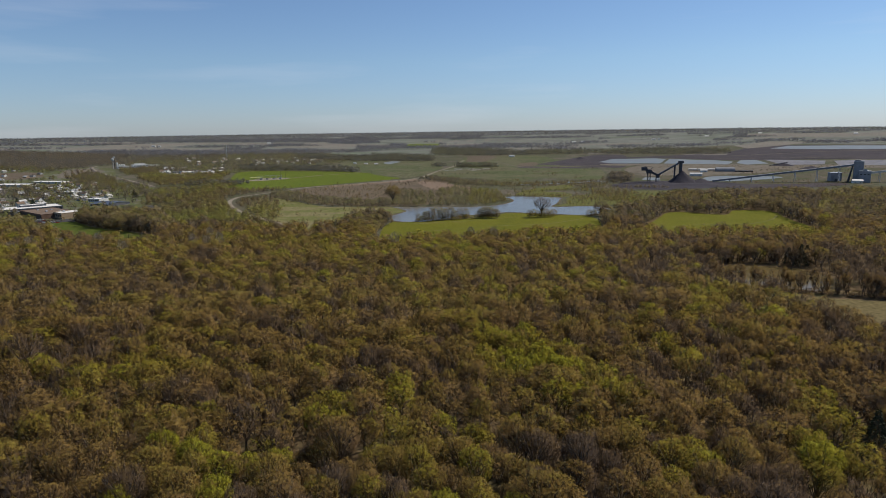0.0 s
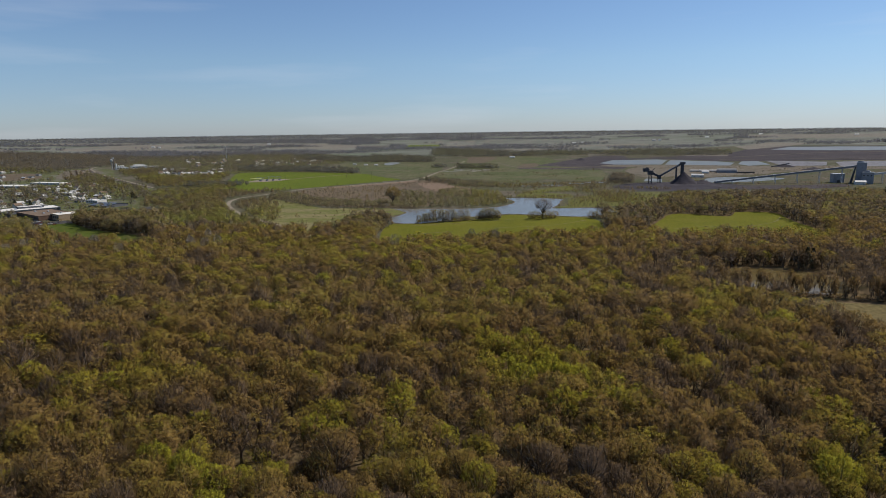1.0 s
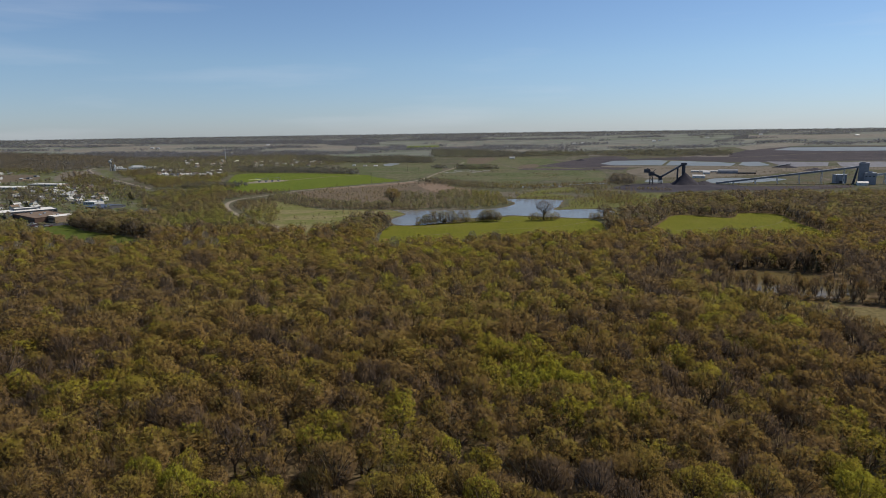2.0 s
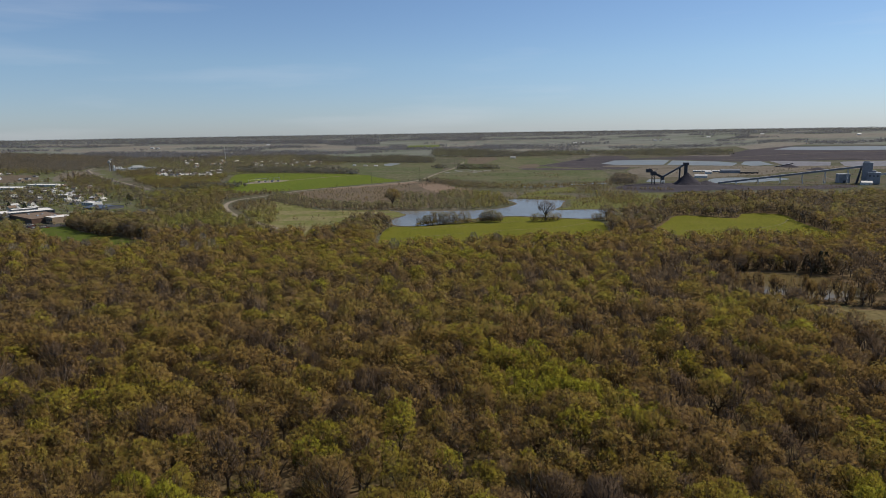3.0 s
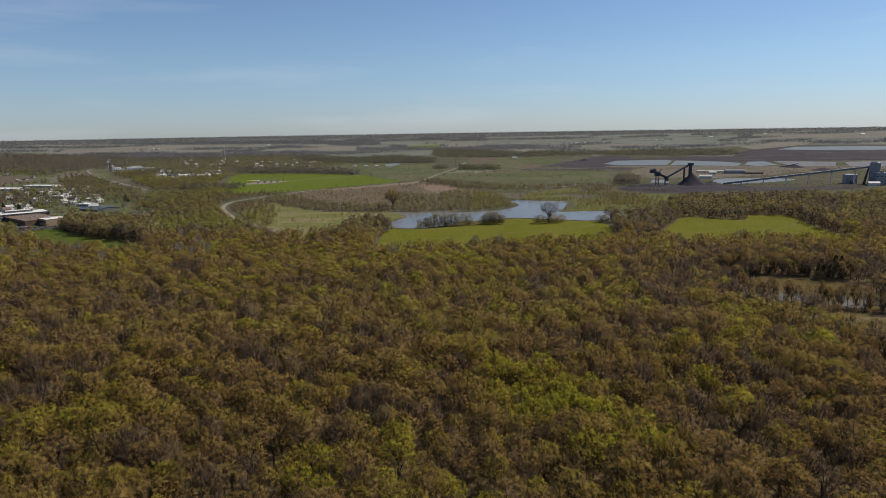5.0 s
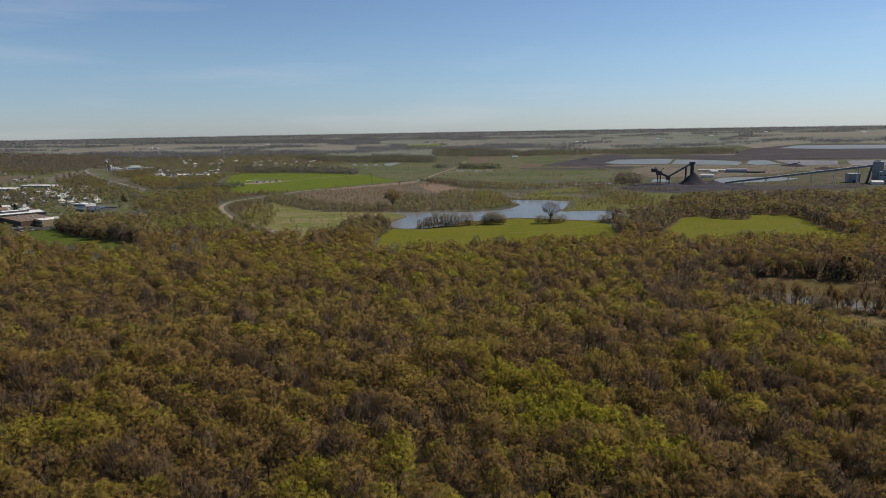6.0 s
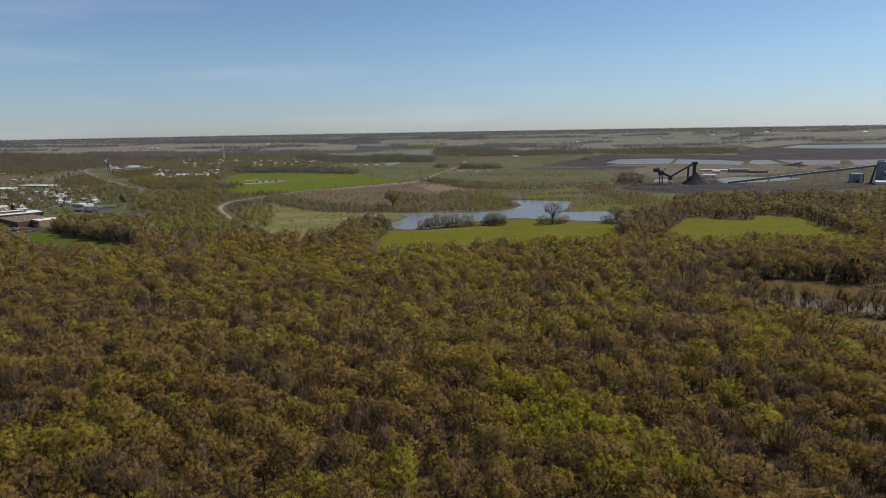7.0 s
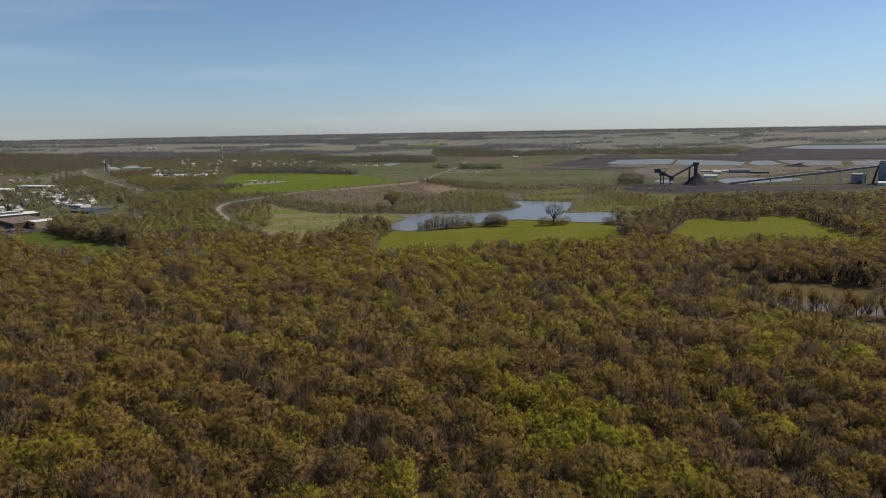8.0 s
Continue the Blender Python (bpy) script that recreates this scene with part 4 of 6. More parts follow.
# woods farther off: outline, spacing, tint, height, gaps, shapes, words
HOUSE_ROW = [(-810, 1815), (-640, 1760), (-600, 1690), (-620, 1660), (-770, 1725)]
OPEN_FIELD = [(-1276, 1850), (-1180, 1855), (-1040, 1680), (-985, 1500), (-1060, 1450), (-1420, 1560)]
TOWN_EDGE = [(-440, 1230), (-560, 1240), (-800, 1560), (-1050, 1900), (-1500, 2100), (-1900, 1900), (-1300, 1100), (-860, 830), (-660, 840), (-480, 1010)]
BELTS = [
    ("town_woods", TOWN_EDGE, 14.0, 0.14, 12.0, 0.40, TOWN, "bare grey-brown trees between town houses"),
    ("town_woods", TOWN_EDGE, 14.0, 0.80, 10.5, 0.42, TOWN, "town trees in grey and fresh green"),
    ("hill_woods", [(-1100, 2000), (-1300, 2700), (-2000, 3000), (-2700, 2500), (-1900, 1900), (-1500, 2050)], 11.0, 0.10, 10.5, 0.0, SPECK, "bare grey-brown woods beyond the town"),
    ("suburb_woods", [(-540, 1840), (-640, 1500), (-800, 1640), (-1060, 2050), (-1150, 2600), (-700, 2800), (-330, 2300), (-350, 2080), (-440, 1830)], 11.0, 0.86, 8.0, 0.42, SPECK, "green and grey trees among houses"),
    ("suburb_woods", [(-620, 1760), (-800, 1700), (-1010, 2060), (-1180, 2150), (-1250, 2650), (-700, 2800), (-330, 2320), (-420, 2000)], 14.0, 0.12, 10.0, 0.3, SPECK, "grey bare trees among houses"),
    ("meadow_clump", [(-474, 812), (-449, 790), (-402, 755), (-357, 728), (-319, 719), (-349, 800), (-403, 858), (-453, 873), (-495, 868)], 6.8, 0.30, 18.0, 0.0, FAR, "dense clump of grey-brown trees by the meadow"),
    ("road_woods", [(-303, 764), (-274, 793), (-330, 960), (-385, 1050), (-425, 1242), (-482, 1334), (-491, 1251), (-552, 1260), (-506, 1083), (-485, 1024), (-423, 967), (-400, 870), (-340, 800)], 8.5, 0.68, 11.0, 0.22, FAR, "mixed green and brown trees by the gravel road"),
    ("lane_woods", [(-620, 1340), (-480, 1334), (-440, 1260), (-425, 1300), (-470, 1400), (-510, 1440), (-575, 1720), (-640, 1700), (-770, 1590)], 9.5, 0.66, 11.0, 0.2, TOWN, "brown and green trees beside the wheat field"),
    ("rail_trees", [(-660, 1335), (-815, 1545), (-930, 1695), (-1020, 1830), (-1075, 1800), (-985, 1650), (-860, 1490), (-705, 1300)], 10.0, 0.42, 10.0, 0.25, TOWN, "brown and green trees along the railway"),
    ("rail_trees", [(-600, 1400), (-760, 1610), (-870, 1750), (-990, 1950), (-900, 1980), (-770, 1760), (-690, 1620), (-560, 1450)], 10.0, 0.5, 10.0, 0.25, TOWN, "brown and green trees along the railway"),
    ("roadside_trees", [(-215, 745), (-262, 850), (-300, 910), (-335, 975), (-358, 1030), (-372, 1090), (-368, 1135), (-395, 1180), (-430, 1240), (-400, 1060), (-340, 960), (-300, 830), (-285, 780)], 8.0, 0.5, 9.0, 0.1, FAR, "olive brush and trees beside the gravel road"),
    ("roadside_trees", [(-425, 1242), (-368, 1150), (-335, 1205), (-290, 1275), (-390, 1238), (-433, 1295)], 8.0, 0.4, 7.5, 0.12, LOW, "grey-brown brush between road and wheat field"),
    ("tree_row", [(-545, 1335), (-430, 1335), (-418, 1385), (-445, 1420), (-565, 1430)], 8.5, 0.22, 11.0, 0.05, TOWN, "grey-brown trees at the end of the wheat field"),
    ("roadside_trees", [(-284, 908), (-260, 902), (-206, 802), (-184, 738), (-200, 728), (-240, 805)], 8.0, 0.46, 9.0, 0.1, FAR, "olive brush and trees beside the gravel road"),
    ("road_scrub", [(-346, 1070), (-332, 1105), (-300, 1098), (-240, 960), (-218, 835), (-248, 822), (-285, 880), (-318, 950)], 7.0, 0.45, 7.0, 0.25, LOW, "olive scrub inside the road bend"),
    ("meadow_clump", [(-118, 745), (-122, 800), (-105, 850), (-78, 850), (-64, 790), (-72, 720), (-90, 680)], 7.5, 0.42, 13.0, 0.0, RIM, "rounded olive tree clump beside the lake meadow"),
    ("tree_row", [(-583, 1831), (-429, 1821), (-332, 1773), (-226, 1710), (-233, 1785), (-353, 1887), (-457, 1939), (-620, 1950)], 9.0, 0.34, 14.0, 0.0, SPECK, "grey bare tree row behind the wheat field"),
    ("tree_belt", [(-479, 2341), (-309, 2241), (-32, 2182), (-34, 2295), (-202, 2429), (-358, 2487), (-620, 2642)], 11.0, 0.34, 14.0, 0.05, SPECK, "grey bare tree belt behind the pasture"),
    ("scrub", [(-307, 1113), (-236, 1017), (-184, 960), (-139, 955), (-26, 942), (-27, 984), (-92, 1019), (-151, 1040), (-217, 1083), (-262, 1164), (-312, 1207)], 6.5, 0.52, 8.0, 0.14, LOW, "grey-brown scrub along the brown marsh"),
    ("scrub", [(-110, 1144), (-73, 1016), (-27, 984), (-26, 1150), (-78, 1193)], 9.0, 0.46, 9.0, 0.25, LOW, "grey-brown scrub in the marsh"),
    ("scrub", [(-27, 984), (-20, 946), (39, 940), (66, 1191), (20, 1240), (-26, 1150)], 8.0, 0.48, 8.0, 0.28, LOW, "grey-brown scrub in the marsh"),
    ("scrub", [(-55, 1465), (-12, 1393), (36, 1299), (78, 1258), (112, 1253), (119, 1332), (40, 1421), (-27, 1530)], 7.5, 0.36, 8.0, 0.15, LOW, "grey scrub row across the plain"),
    ("willows", [(39, 945), (82, 962), (104, 1000), (107, 1051), (104, 1167), (66, 1191), (48, 1106)], 7.5, 0.58, 7.5, 0.15, LOW, "low green willow scrub on the lake shore"),
    ("willows", [(107, 1245), (207, 1247), (256, 1265), (320, 1300), (332, 1346), (218, 1316), (116, 1305)], 8.5, 0.3, 7.0, 0.2, LOW, "low brown and green scrub behind the lake"),
    ("willows", [(165, 930), (190, 965), (205, 1039), (274, 1109), (328, 1136), (333, 1084), (300, 960), (225, 930)], 9.0, 0.6, 4.5, 0.35, LOW, "low yellow-green scrub on the lake shore"),
    ("willows", [(259, 1129), (329, 1162), (362, 1039), (310, 940), (271, 953)], 9.0, 0.45, 6.0, 0.4, LOW, "thin scrub on rough ground"),
    ("tree_row", [(38, 1868), (159, 1842), (163, 1890), (39, 1915)], 7.0, 0.34, 13.0, 0.0, SPECK, "bare grey tree row on the plain"),
    ("tree_row", [(-28, 1905), (6, 1898), (7, 1940), (-29, 1948)], 7.0, 0.34, 12.0, 0.0, SPECK, "bare grey tree row on the plain"),
    ("tree_belt", [(-248, 2273), (-33, 2227), (-35, 2392), (-154, 2548), (-281, 2576)], 11.0, 0.34, 14.0, 0.05, SPECK, "grey bare tree belt"),
    ("tree_belt", [(-38, 2548), (151, 2474), (322, 2455), (352, 2629), (178, 2915), (-44, 3008)], 12.0, 0.34, 14.0, 0.1, SPECK, "grey bare tree belt"),
    ("tree_belt", [(322, 2480), (600, 2475), (830, 2350), (1010, 2290), (1120, 2500), (900, 2700), (639, 2660), (344, 2700)], 12.0, 0.34, 14.0, 0.15, SPECK, "grey bare tree belt behind the mine"),
    ("tree_clump", [(345, 1300), (385, 1285), (425, 1370), (405, 1470), (365, 1400)], 12.0, 0.14, 17.0, 0.2, FAR, "grey tree clump beside the coal stockpile"),
    ("scrub", [(262, 1180), (300, 1215), (345, 1290), (380, 1330), (365, 1370), (318, 1320), (270, 1235)], 10.0, 0.34, 8.0, 0.25, LOW, "grey-brown scrub trailing from the tree clump"),
    ("willows", [(108, 1064), (200, 1050), (214, 1072), (160, 1092), (116, 1090)], 7.0, 0.6, 5.0, 0.1, LOW, "low yellow-green willow row on the far shore"),
    ("willows", [(124, 1118), (215, 1140), (310, 1150), (312, 1178), (220, 1168), (130, 1150)], 7.5, 0.8, 5.0, 0.22, LOW, "fresh green willow row in wet grass"),
    ("willows", [(236, 1208), (330, 1196), (420, 1166), (426, 1188), (336, 1222), (244, 1236)], 8.0, 0.34, 6.0, 0.22, LOW, "brown scrub row behind the lake"),
    ("willows", [(206, 985), (262, 975), (330, 1010), (350, 1040), (300, 1032), (230, 1008)], 8.0, 0.66, 5.5, 0.25, LOW, "green and brown brush beside the lake"),
]
for name, poly, spacing, tone, tall, gap, shapes, words in BELTS:
    x, y = scatter(poly, spacing, rng, (), gap)
    thin = rng.uniform(0, 1, len(x)) < 0.93
    x, y = x[thin], y[thin]
    keep = off_line(x, y, RAIL_LINE, 13) & off_line(x, y, ROAD_LINE, 8) & (np.abs(x) < 0.79 * y)
    keep &= ~inside(x, y, OPEN_FIELD) & ~inside(x, y, HOUSE_ROW)
    keep &= ~inside(x, y, YARD_HOLE) | (rng.uniform(0, 1, len(x)) < 0.12)
    for b in BUILT:
        keep &= np.hypot(x - b[0], y - b[1]) > b[2]
    for hx, hy in sites:
        keep &= (np.hypot(x - hx, y - hy) > 8.5) & (np.hypot(x - hx * 0.989, y - hy * 0.989) > 9.5)
    x, y = x[keep], y[keep]
    mix = 0.45 if tone < 0.15 else 1.0
    tt = np.clip(tone + mix * (0.45 * (soft_noise(x, y, 120, 7) - 0.5) + rng.normal(0, 0.17, len(x))), 0, 1)
    woods(name, x, y, tt, np.maximum(3.0, tall * (1 + rng.normal(0, 0.14, len(x)))), shapes, rng, words, leaf_mat=BELT_LEAF if name in ("tree_row", "tree_belt") else HAZE_LEAF if shapes is SPECK or name in ("scrub", "tree_clump") or tone < 0.2 else MILD_HAZE_LEAF)

ex, ey = [], []
for outline in (LAKE_MEADOW, EAST_MEADOW, SCHOOL_MEADOW):
    mid = np.mean(outline, 0)
    for px, py in smooth_line(outline, True, 3.4, 3.0):
        if rng.uniform() < 0.8 and not (outline is LAKE_MEADOW and py > 770):
            out = unit(np.array((px, py)) - mid) * rng.uniform(1.0, 9.0)
            ex.append(px + out[0])
            ey.append(py + out[1])
ex, ey = np.array(ex), np.array(ey)
woods("edge_brush", ex, ey, np.clip(rng.normal(0.36, 0.15, len(ex)), 0.05, 1), rng.uniform(3.5, 9.0, len(ex)), LOW, rng, "brush and low boughs along the meadow edges", "brush", leaf_mat=MILD_HAZE_LEAF)

# loose scrub over the rough ground
bx, by = scatter([(-340, 1060), (-240, 1330), (-60, 1520), (-10, 1780), (420, 1780), (420, 1300), (340, 1150), (270, 950), (120, 1120), (40, 960), (-120, 960), (-230, 840), (-180, 700), (-110, 760), (-90, 940)], 8.5, rng, [smooth_line(LAKE_SHORE, True, 14.0, 3.0), COAL_PAD])
keep = (soft_noise(bx, by, 55, 41) * 0.6 + 0.4 * rng.uniform(0, 1, len(bx)) > 0.50 + 0.20 * np.clip((by - 1330) / 120, 0, 1)) & off_line(bx, by, ROAD_LINE, 7)
bx, by = bx[keep], by[keep]
woods("loose_scrub", bx, by, np.clip(0.25 + 0.6 * (soft_noise(bx, by, 90, 42) - 0.4), 0, 1), np.maximum(1.2, rng.normal(3.2, 1.4, len(bx))), SHRUB, rng, "scattered low scrub on rough ground", "scrub")
mx_, my_ = scatter([(420, 1330), (500, 1480), (470, 1700), (600, 1860), (1200, 1700), (1100, 1200), (760, 1080), (560, 1190)], 15.0, rng, [YARD_POND, SMALL_POND, COAL_PAD])
keep = soft_noise(mx_, my_, 60, 43) > 0.6
mx_, my_ = mx_[keep], my_[keep]
woods("loose_scrub", mx_, my_, np.clip(0.2 + 0.5 * (soft_noise(mx_, my_, 90, 44) - 0.4), 0, 1), np.maximum(1.2, rng.normal(3.0, 1.2, len(mx_))), SHRUB, rng, "scattered low scrub round the mine", "scrub")

# open country to the rim: woods thin out to the east, with fields between
cx, cy = np.meshgrid(np.arange(-3900, 3900, 12.0), np.arange(2300, 4890, 26.0))
cx, cy = (cx + rng.uniform(-5, 5, cx.shape)).ravel(), (cy + rng.uniform(-14, 14, cy.shape)).ravel()
keep = inside(cx, cy, [(-4200, 2300), (-3600, 3900), (-2000, 4700), (0, 5000), (2000, 4700), (3600, 3900), (4200, 2300), (1900, 2500), (1250, 2880), (640, 2720), (340, 2950), (-40, 3030), (-640, 2700), (-1150, 2650), (-1300, 2700), (-2000, 3000), (-2700, 2500)])
far = np.hypot(cx, cy)
wood = 0.62 * soft_noise(cx / 3.4, cy, 170, 11) + 0.38 * soft_noise(cx / 2.2, cy, 70, 12)
keep &= (far < 4890) & (np.abs(cx) < 0.77 * cy) & (wood > 0.33 + 0.14 * np.clip((cx + 1200) / 2600, 0, 1) - 0.3 * np.clip((far - 4350) / 250, 0, 1))
for p in FAR_FIELDS:
    keep &= ~inside(cx, cy, list(p[0]))
cx, cy = cx[keep], cy[keep]
woods("far_woods", cx, cy, np.clip(-0.04 + 0.3 * (soft_noise(cx, cy, 300, 13) - 0.4) + rng.normal(0, 0.06, len(cx)), 0, 1), np.where(np.hypot(cx, cy) > 4300, 8.0, 12.0) + rng.normal(0, 1.0, len(cx)), GRAIN, rng, "far bare woods on the plain, greyed by painted haze", leaf_mat=FAR_HAZE_LEAF)


# ---- buildings ----
def part(name, bm, mat, parent, label=""):
    me = bpy.data.meshes.new(name)
    bmesh.ops.recalc_face_normals(bm, faces=bm.faces)
    bm.to_mesh(me)
    bm.free()
    me.materials.append(mat)
    ob = new(name, me)
    ob.parent = parent
    if label:
        tagged(ob, label)
    return ob


def box(bm, x0, x1, y0, y1, z0, z1):
    vs = [bm.verts.new(p) for p in ((x0, y0, z0), (x1, y0, z0), (x1, y1, z0), (x0, y1, z0), (x0, y0, z1), (x1, y0, z1), (x1, y1, z1), (x0, y1, z1))]
    for f in ((0, 3, 2, 1), (4, 5, 6, 7), (0, 1, 5, 4), (1, 2, 6, 5), (2, 3, 7, 6), (3, 0, 4, 7)):
        bm.faces.new([vs[k] for k in f])


def boxes(*rows):
    bm = bmesh.new()
    for r in rows:
        box(bm, *r)
    return bm


def prism(bm, section, y0, y1):
    """A solid with the given section in x and z, drawn out along y."""
    a = [bm.verts.new((x, y0, z)) for x, z in section]
    b = [bm.verts.new((x, y1, z)) for x, z in section]
    n = len(section)
    bm.faces.new(a)
    bm.faces.new(b[::-1])
    for k in range(n):
        bm.faces.new((a[k], b[k], b[(k + 1) % n], a[(k + 1) % n]))


def beam(bm, p, q, width, height):
    """A straight square bar from p to q."""
    p, q = Vector(p), Vector(q)
    d = (q - p).normalized()
    side = d.cross(Vector((0, 0, 1)))
    side = side.normalized() if side.length > 0.01 else Vector((1, 0, 0))
    up = side.cross(d)
    ring = [(side * sx * width / 2 + up * sz * height / 2) for sx, sz in ((-1, -1), (1, -1), (1, 1), (-1, 1))]
    a, b = [bm.verts.new(p + r) for r in ring], [bm.verts.new(q + r) for r in ring]
    bm.faces.new(a)
    bm.faces.new(b[::-1])
    for k in range(4):
        bm.faces.new((a[k], b[k], b[(k + 1) % 4], a[(k + 1) % 4]))


def drum(bm, x, y, z0, z1, r0, r1, n=16):
    a = [bm.verts.new((x + r0 * math.cos(2 * math.pi * k / n), y + r0 * math.sin(2 * math.pi * k / n), z0)) for k in range(n)]
    b = [bm.verts.new((x + r1 * math.cos(2 * math.pi * k / n), y + r1 * math.sin(2 * math.pi * k / n), z1)) for k in range(n)]
    bm.faces.new(a)
    bm.faces.new(b[::-1])
    for k in range(n):
        bm.faces.new((a[k], b[k], b[(k + 1) % n], a[(k + 1) % n]))


def site(name, x, y, turn, label, category, group=""):
    ob = new(name)
    ob.matrix_basis = pose(x, y, float(rise(x, y)), 0, 0, turn)
    return tagged(ob, label, category, group)


WHITE_ROOF = plain("white_membrane_roof", (0.72, 0.70, 0.66), 0.8, wear=0.2, scale=0.12)
BROWN_ROOF = plain("brown_gravel_roof", (0.19, 0.135, 0.095), 0.95, wear=0.3, scale=0.15)
DARK_ROOF = plain("blue_grey_metal_roof", (0.075, 0.085, 0.115), 0.45, 0.0, 0.5, wear=0.3, scale=0.2)
SHINGLE = plain("grey_shingle_roof", (0.15, 0.135, 0.125), 0.9, wear=0.35, scale=0.4)
PALE_ROOF = plain("pale_metal_roof", (0.55, 0.54, 0.52), 0.5, 0.0, 0.4, wear=0.25, scale=0.2)
TAN_WALL = plain("tan_masonry", (0.40, 0.30, 0.20), 0.9, wear=0.2)
BROWN_WALL = plain("brown_brick_wall", (0.17, 0.105, 0.075), 0.9, wear=0.3)
BLUE_WALL = plain("blue_grey_panel_wall", (0.13, 0.135, 0.15), 0.8, wear=0.2)
WHITE_WALL = plain("white_siding", (0.68, 0.67, 0.63), 0.7, wear=0.15)
GREY_WALL = plain("grey_siding", (0.36, 0.36, 0.35), 0.8, wear=0.2)
GLASS = plain("window_glass", (0.03, 0.035, 0.04), 0.5, 0.0, 0.15, wear=0.2)
CLADDING = plain("weathered_grey_cladding", (0.30, 0.305, 0.325), 0.7, 0.0, 0.3, wear=0.25, scale=0.12)
STEEL = plain("dark_steel", (0.085, 0.085, 0.095), 0.6, 0.3, 0.4, wear=0.4, scale=0.3)
GALLERY = plain("grey_gallery_cladding", (0.22, 0.23, 0.25), 0.7, 0.0, 0.3, wear=0.3, scale=0.12)
GALVANISED = plain("galvanised_steel", (0.50, 0.51, 0.53), 0.45, 0.4, 0.5, wear=0.25)
TIMBER = plain("weathered_timber", (0.17, 0.14, 0.11), 0.9, wear=0.3)
RUBBLE = plain("pale_rubble", (0.30, 0.28, 0.25), 0.95, wear=0.4, scale=0.6)
CAR_PAINTS = [plain("car_paint_" + n, c, 0.3, 0.0, 0.6, wear=0.08) for n, c in (("white", (0.7, 0.7, 0.68)), ("silver", (0.4, 0.41, 0.43)), ("dark", (0.04, 0.045, 0.06)), ("red", (0.28, 0.03, 0.03)))]
TYRE = plain("tyre_rubber", (0.02, 0.02, 0.02), 0.9)


def flat_block(name, x, y, turn, w, d, h, wall, roof, label, category="building", bays=8, units=2):
    """A flat-roofed building: walls, a roof with its parapet, windows on the long sides and roof units."""
    b = site(name, x, y, turn, label, category)
    part("wall", boxes((-w / 2, w / 2, -d / 2, d / 2, -0.3, h)), wall, b)
    roof_ob = part("roof", boxes((-w / 2 + 0.5, w / 2 - 0.5, -d / 2 + 0.5, d / 2 - 0.5, h, h + 0.25)), roof, b)
    part("parapet", boxes((-w / 2 - 0.1, w / 2 + 0.1, -d / 2 - 0.1, -d / 2 + 0.5, h, h + 0.7), (-w / 2 - 0.1, w / 2 + 0.1, d / 2 - 0.5, d / 2 + 0.1, h, h + 0.7),
                          (-w / 2 - 0.1, -w / 2 + 0.5, -d / 2 + 0.5, d / 2 - 0.5, h, h + 0.7), (w / 2 - 0.5, w / 2 + 0.1, -d / 2 + 0.5, d / 2 - 0.5, h, h + 0.7)), wall, b)
    for k in range(bays):
        cx = -w / 2 + w * (k + 0.5) / bays
        for sy in (-1, 1):
            part("window", boxes((cx - w / bays * 0.32, cx + w / bays * 0.32, sy * (d / 2 + 0.06) - 0.05, sy * (d / 2 + 0.06) + 0.05, h * 0.35, h * 0.75)), GLASS, b)
    for k in range(units):
        cx, cy = w * (-0.3 + 0.6 * k / max(1, units - 1)), d * (0.15 if k % 2 else -0.1)
        part("roof_unit", boxes((cx - 1.6, cx + 1.6, cy - 1.2, cy + 1.2, h + 0.25, h + 1.9)), GALVANISED, roof_ob)
    return b


def gable_house(w, d, h, rise_h, wall, roof, label, category="house", chimney=True, name="house"):
    """A house or shed with a pitched roof that oversails, a door, windows and a chimney."""
    b = tagged(new(name), label, category)
    bm = bmesh.new()
    prism(bm, [(-w / 2, -0.3), (w / 2, -0.3), (w / 2, h), (0, h + rise_h), (-w / 2, h)], -d / 2, d / 2)
    part("wall", bm, wall, b)
    bm = bmesh.new()
    o, t = 0.5, 0.25
    sl = rise_h / (w / 2)
    for sx in (-1, 1):
        prism(bm, [(0, h + rise_h + 0.03), (sx * (w / 2 + o), h - o * sl + 0.03), (sx * (w / 2 + o), h - o * sl + t), (0, h + rise_h + t)], -d / 2 - o, d / 2 + o)
    roof_ob = part("roof", bm, roof, b)
    part("door", boxes((w * 0.1, w * 0.1 + 1.1, -d / 2 - 0.08, -d / 2 + 0.02, 0.1, 2.15)), TIMBER, b)
    for cx in (-w * 0.28, w * 0.34):
        part("window", boxes((cx - 0.7, cx + 0.7, -d / 2 - 0.07, -d / 2 + 0.02, 1.0, 2.2)), GLASS, b)
    for sx in (-1, 1):
        for cy in (-d * 0.25, d * 0.25):
            part("window", boxes((sx * w / 2 - 0.05, sx * w / 2 + 0.05, cy - 0.7, cy + 0.7, 1.0, 2.2)), GLASS, b)
    if chimney:
        part("chimney", boxes((w * 0.12, w * 0.12 + 0.8, d * 0.1, d * 0.1 + 0.8, h, h + rise_h + 1.0)), BROWN_WALL, roof_ob)
    return b


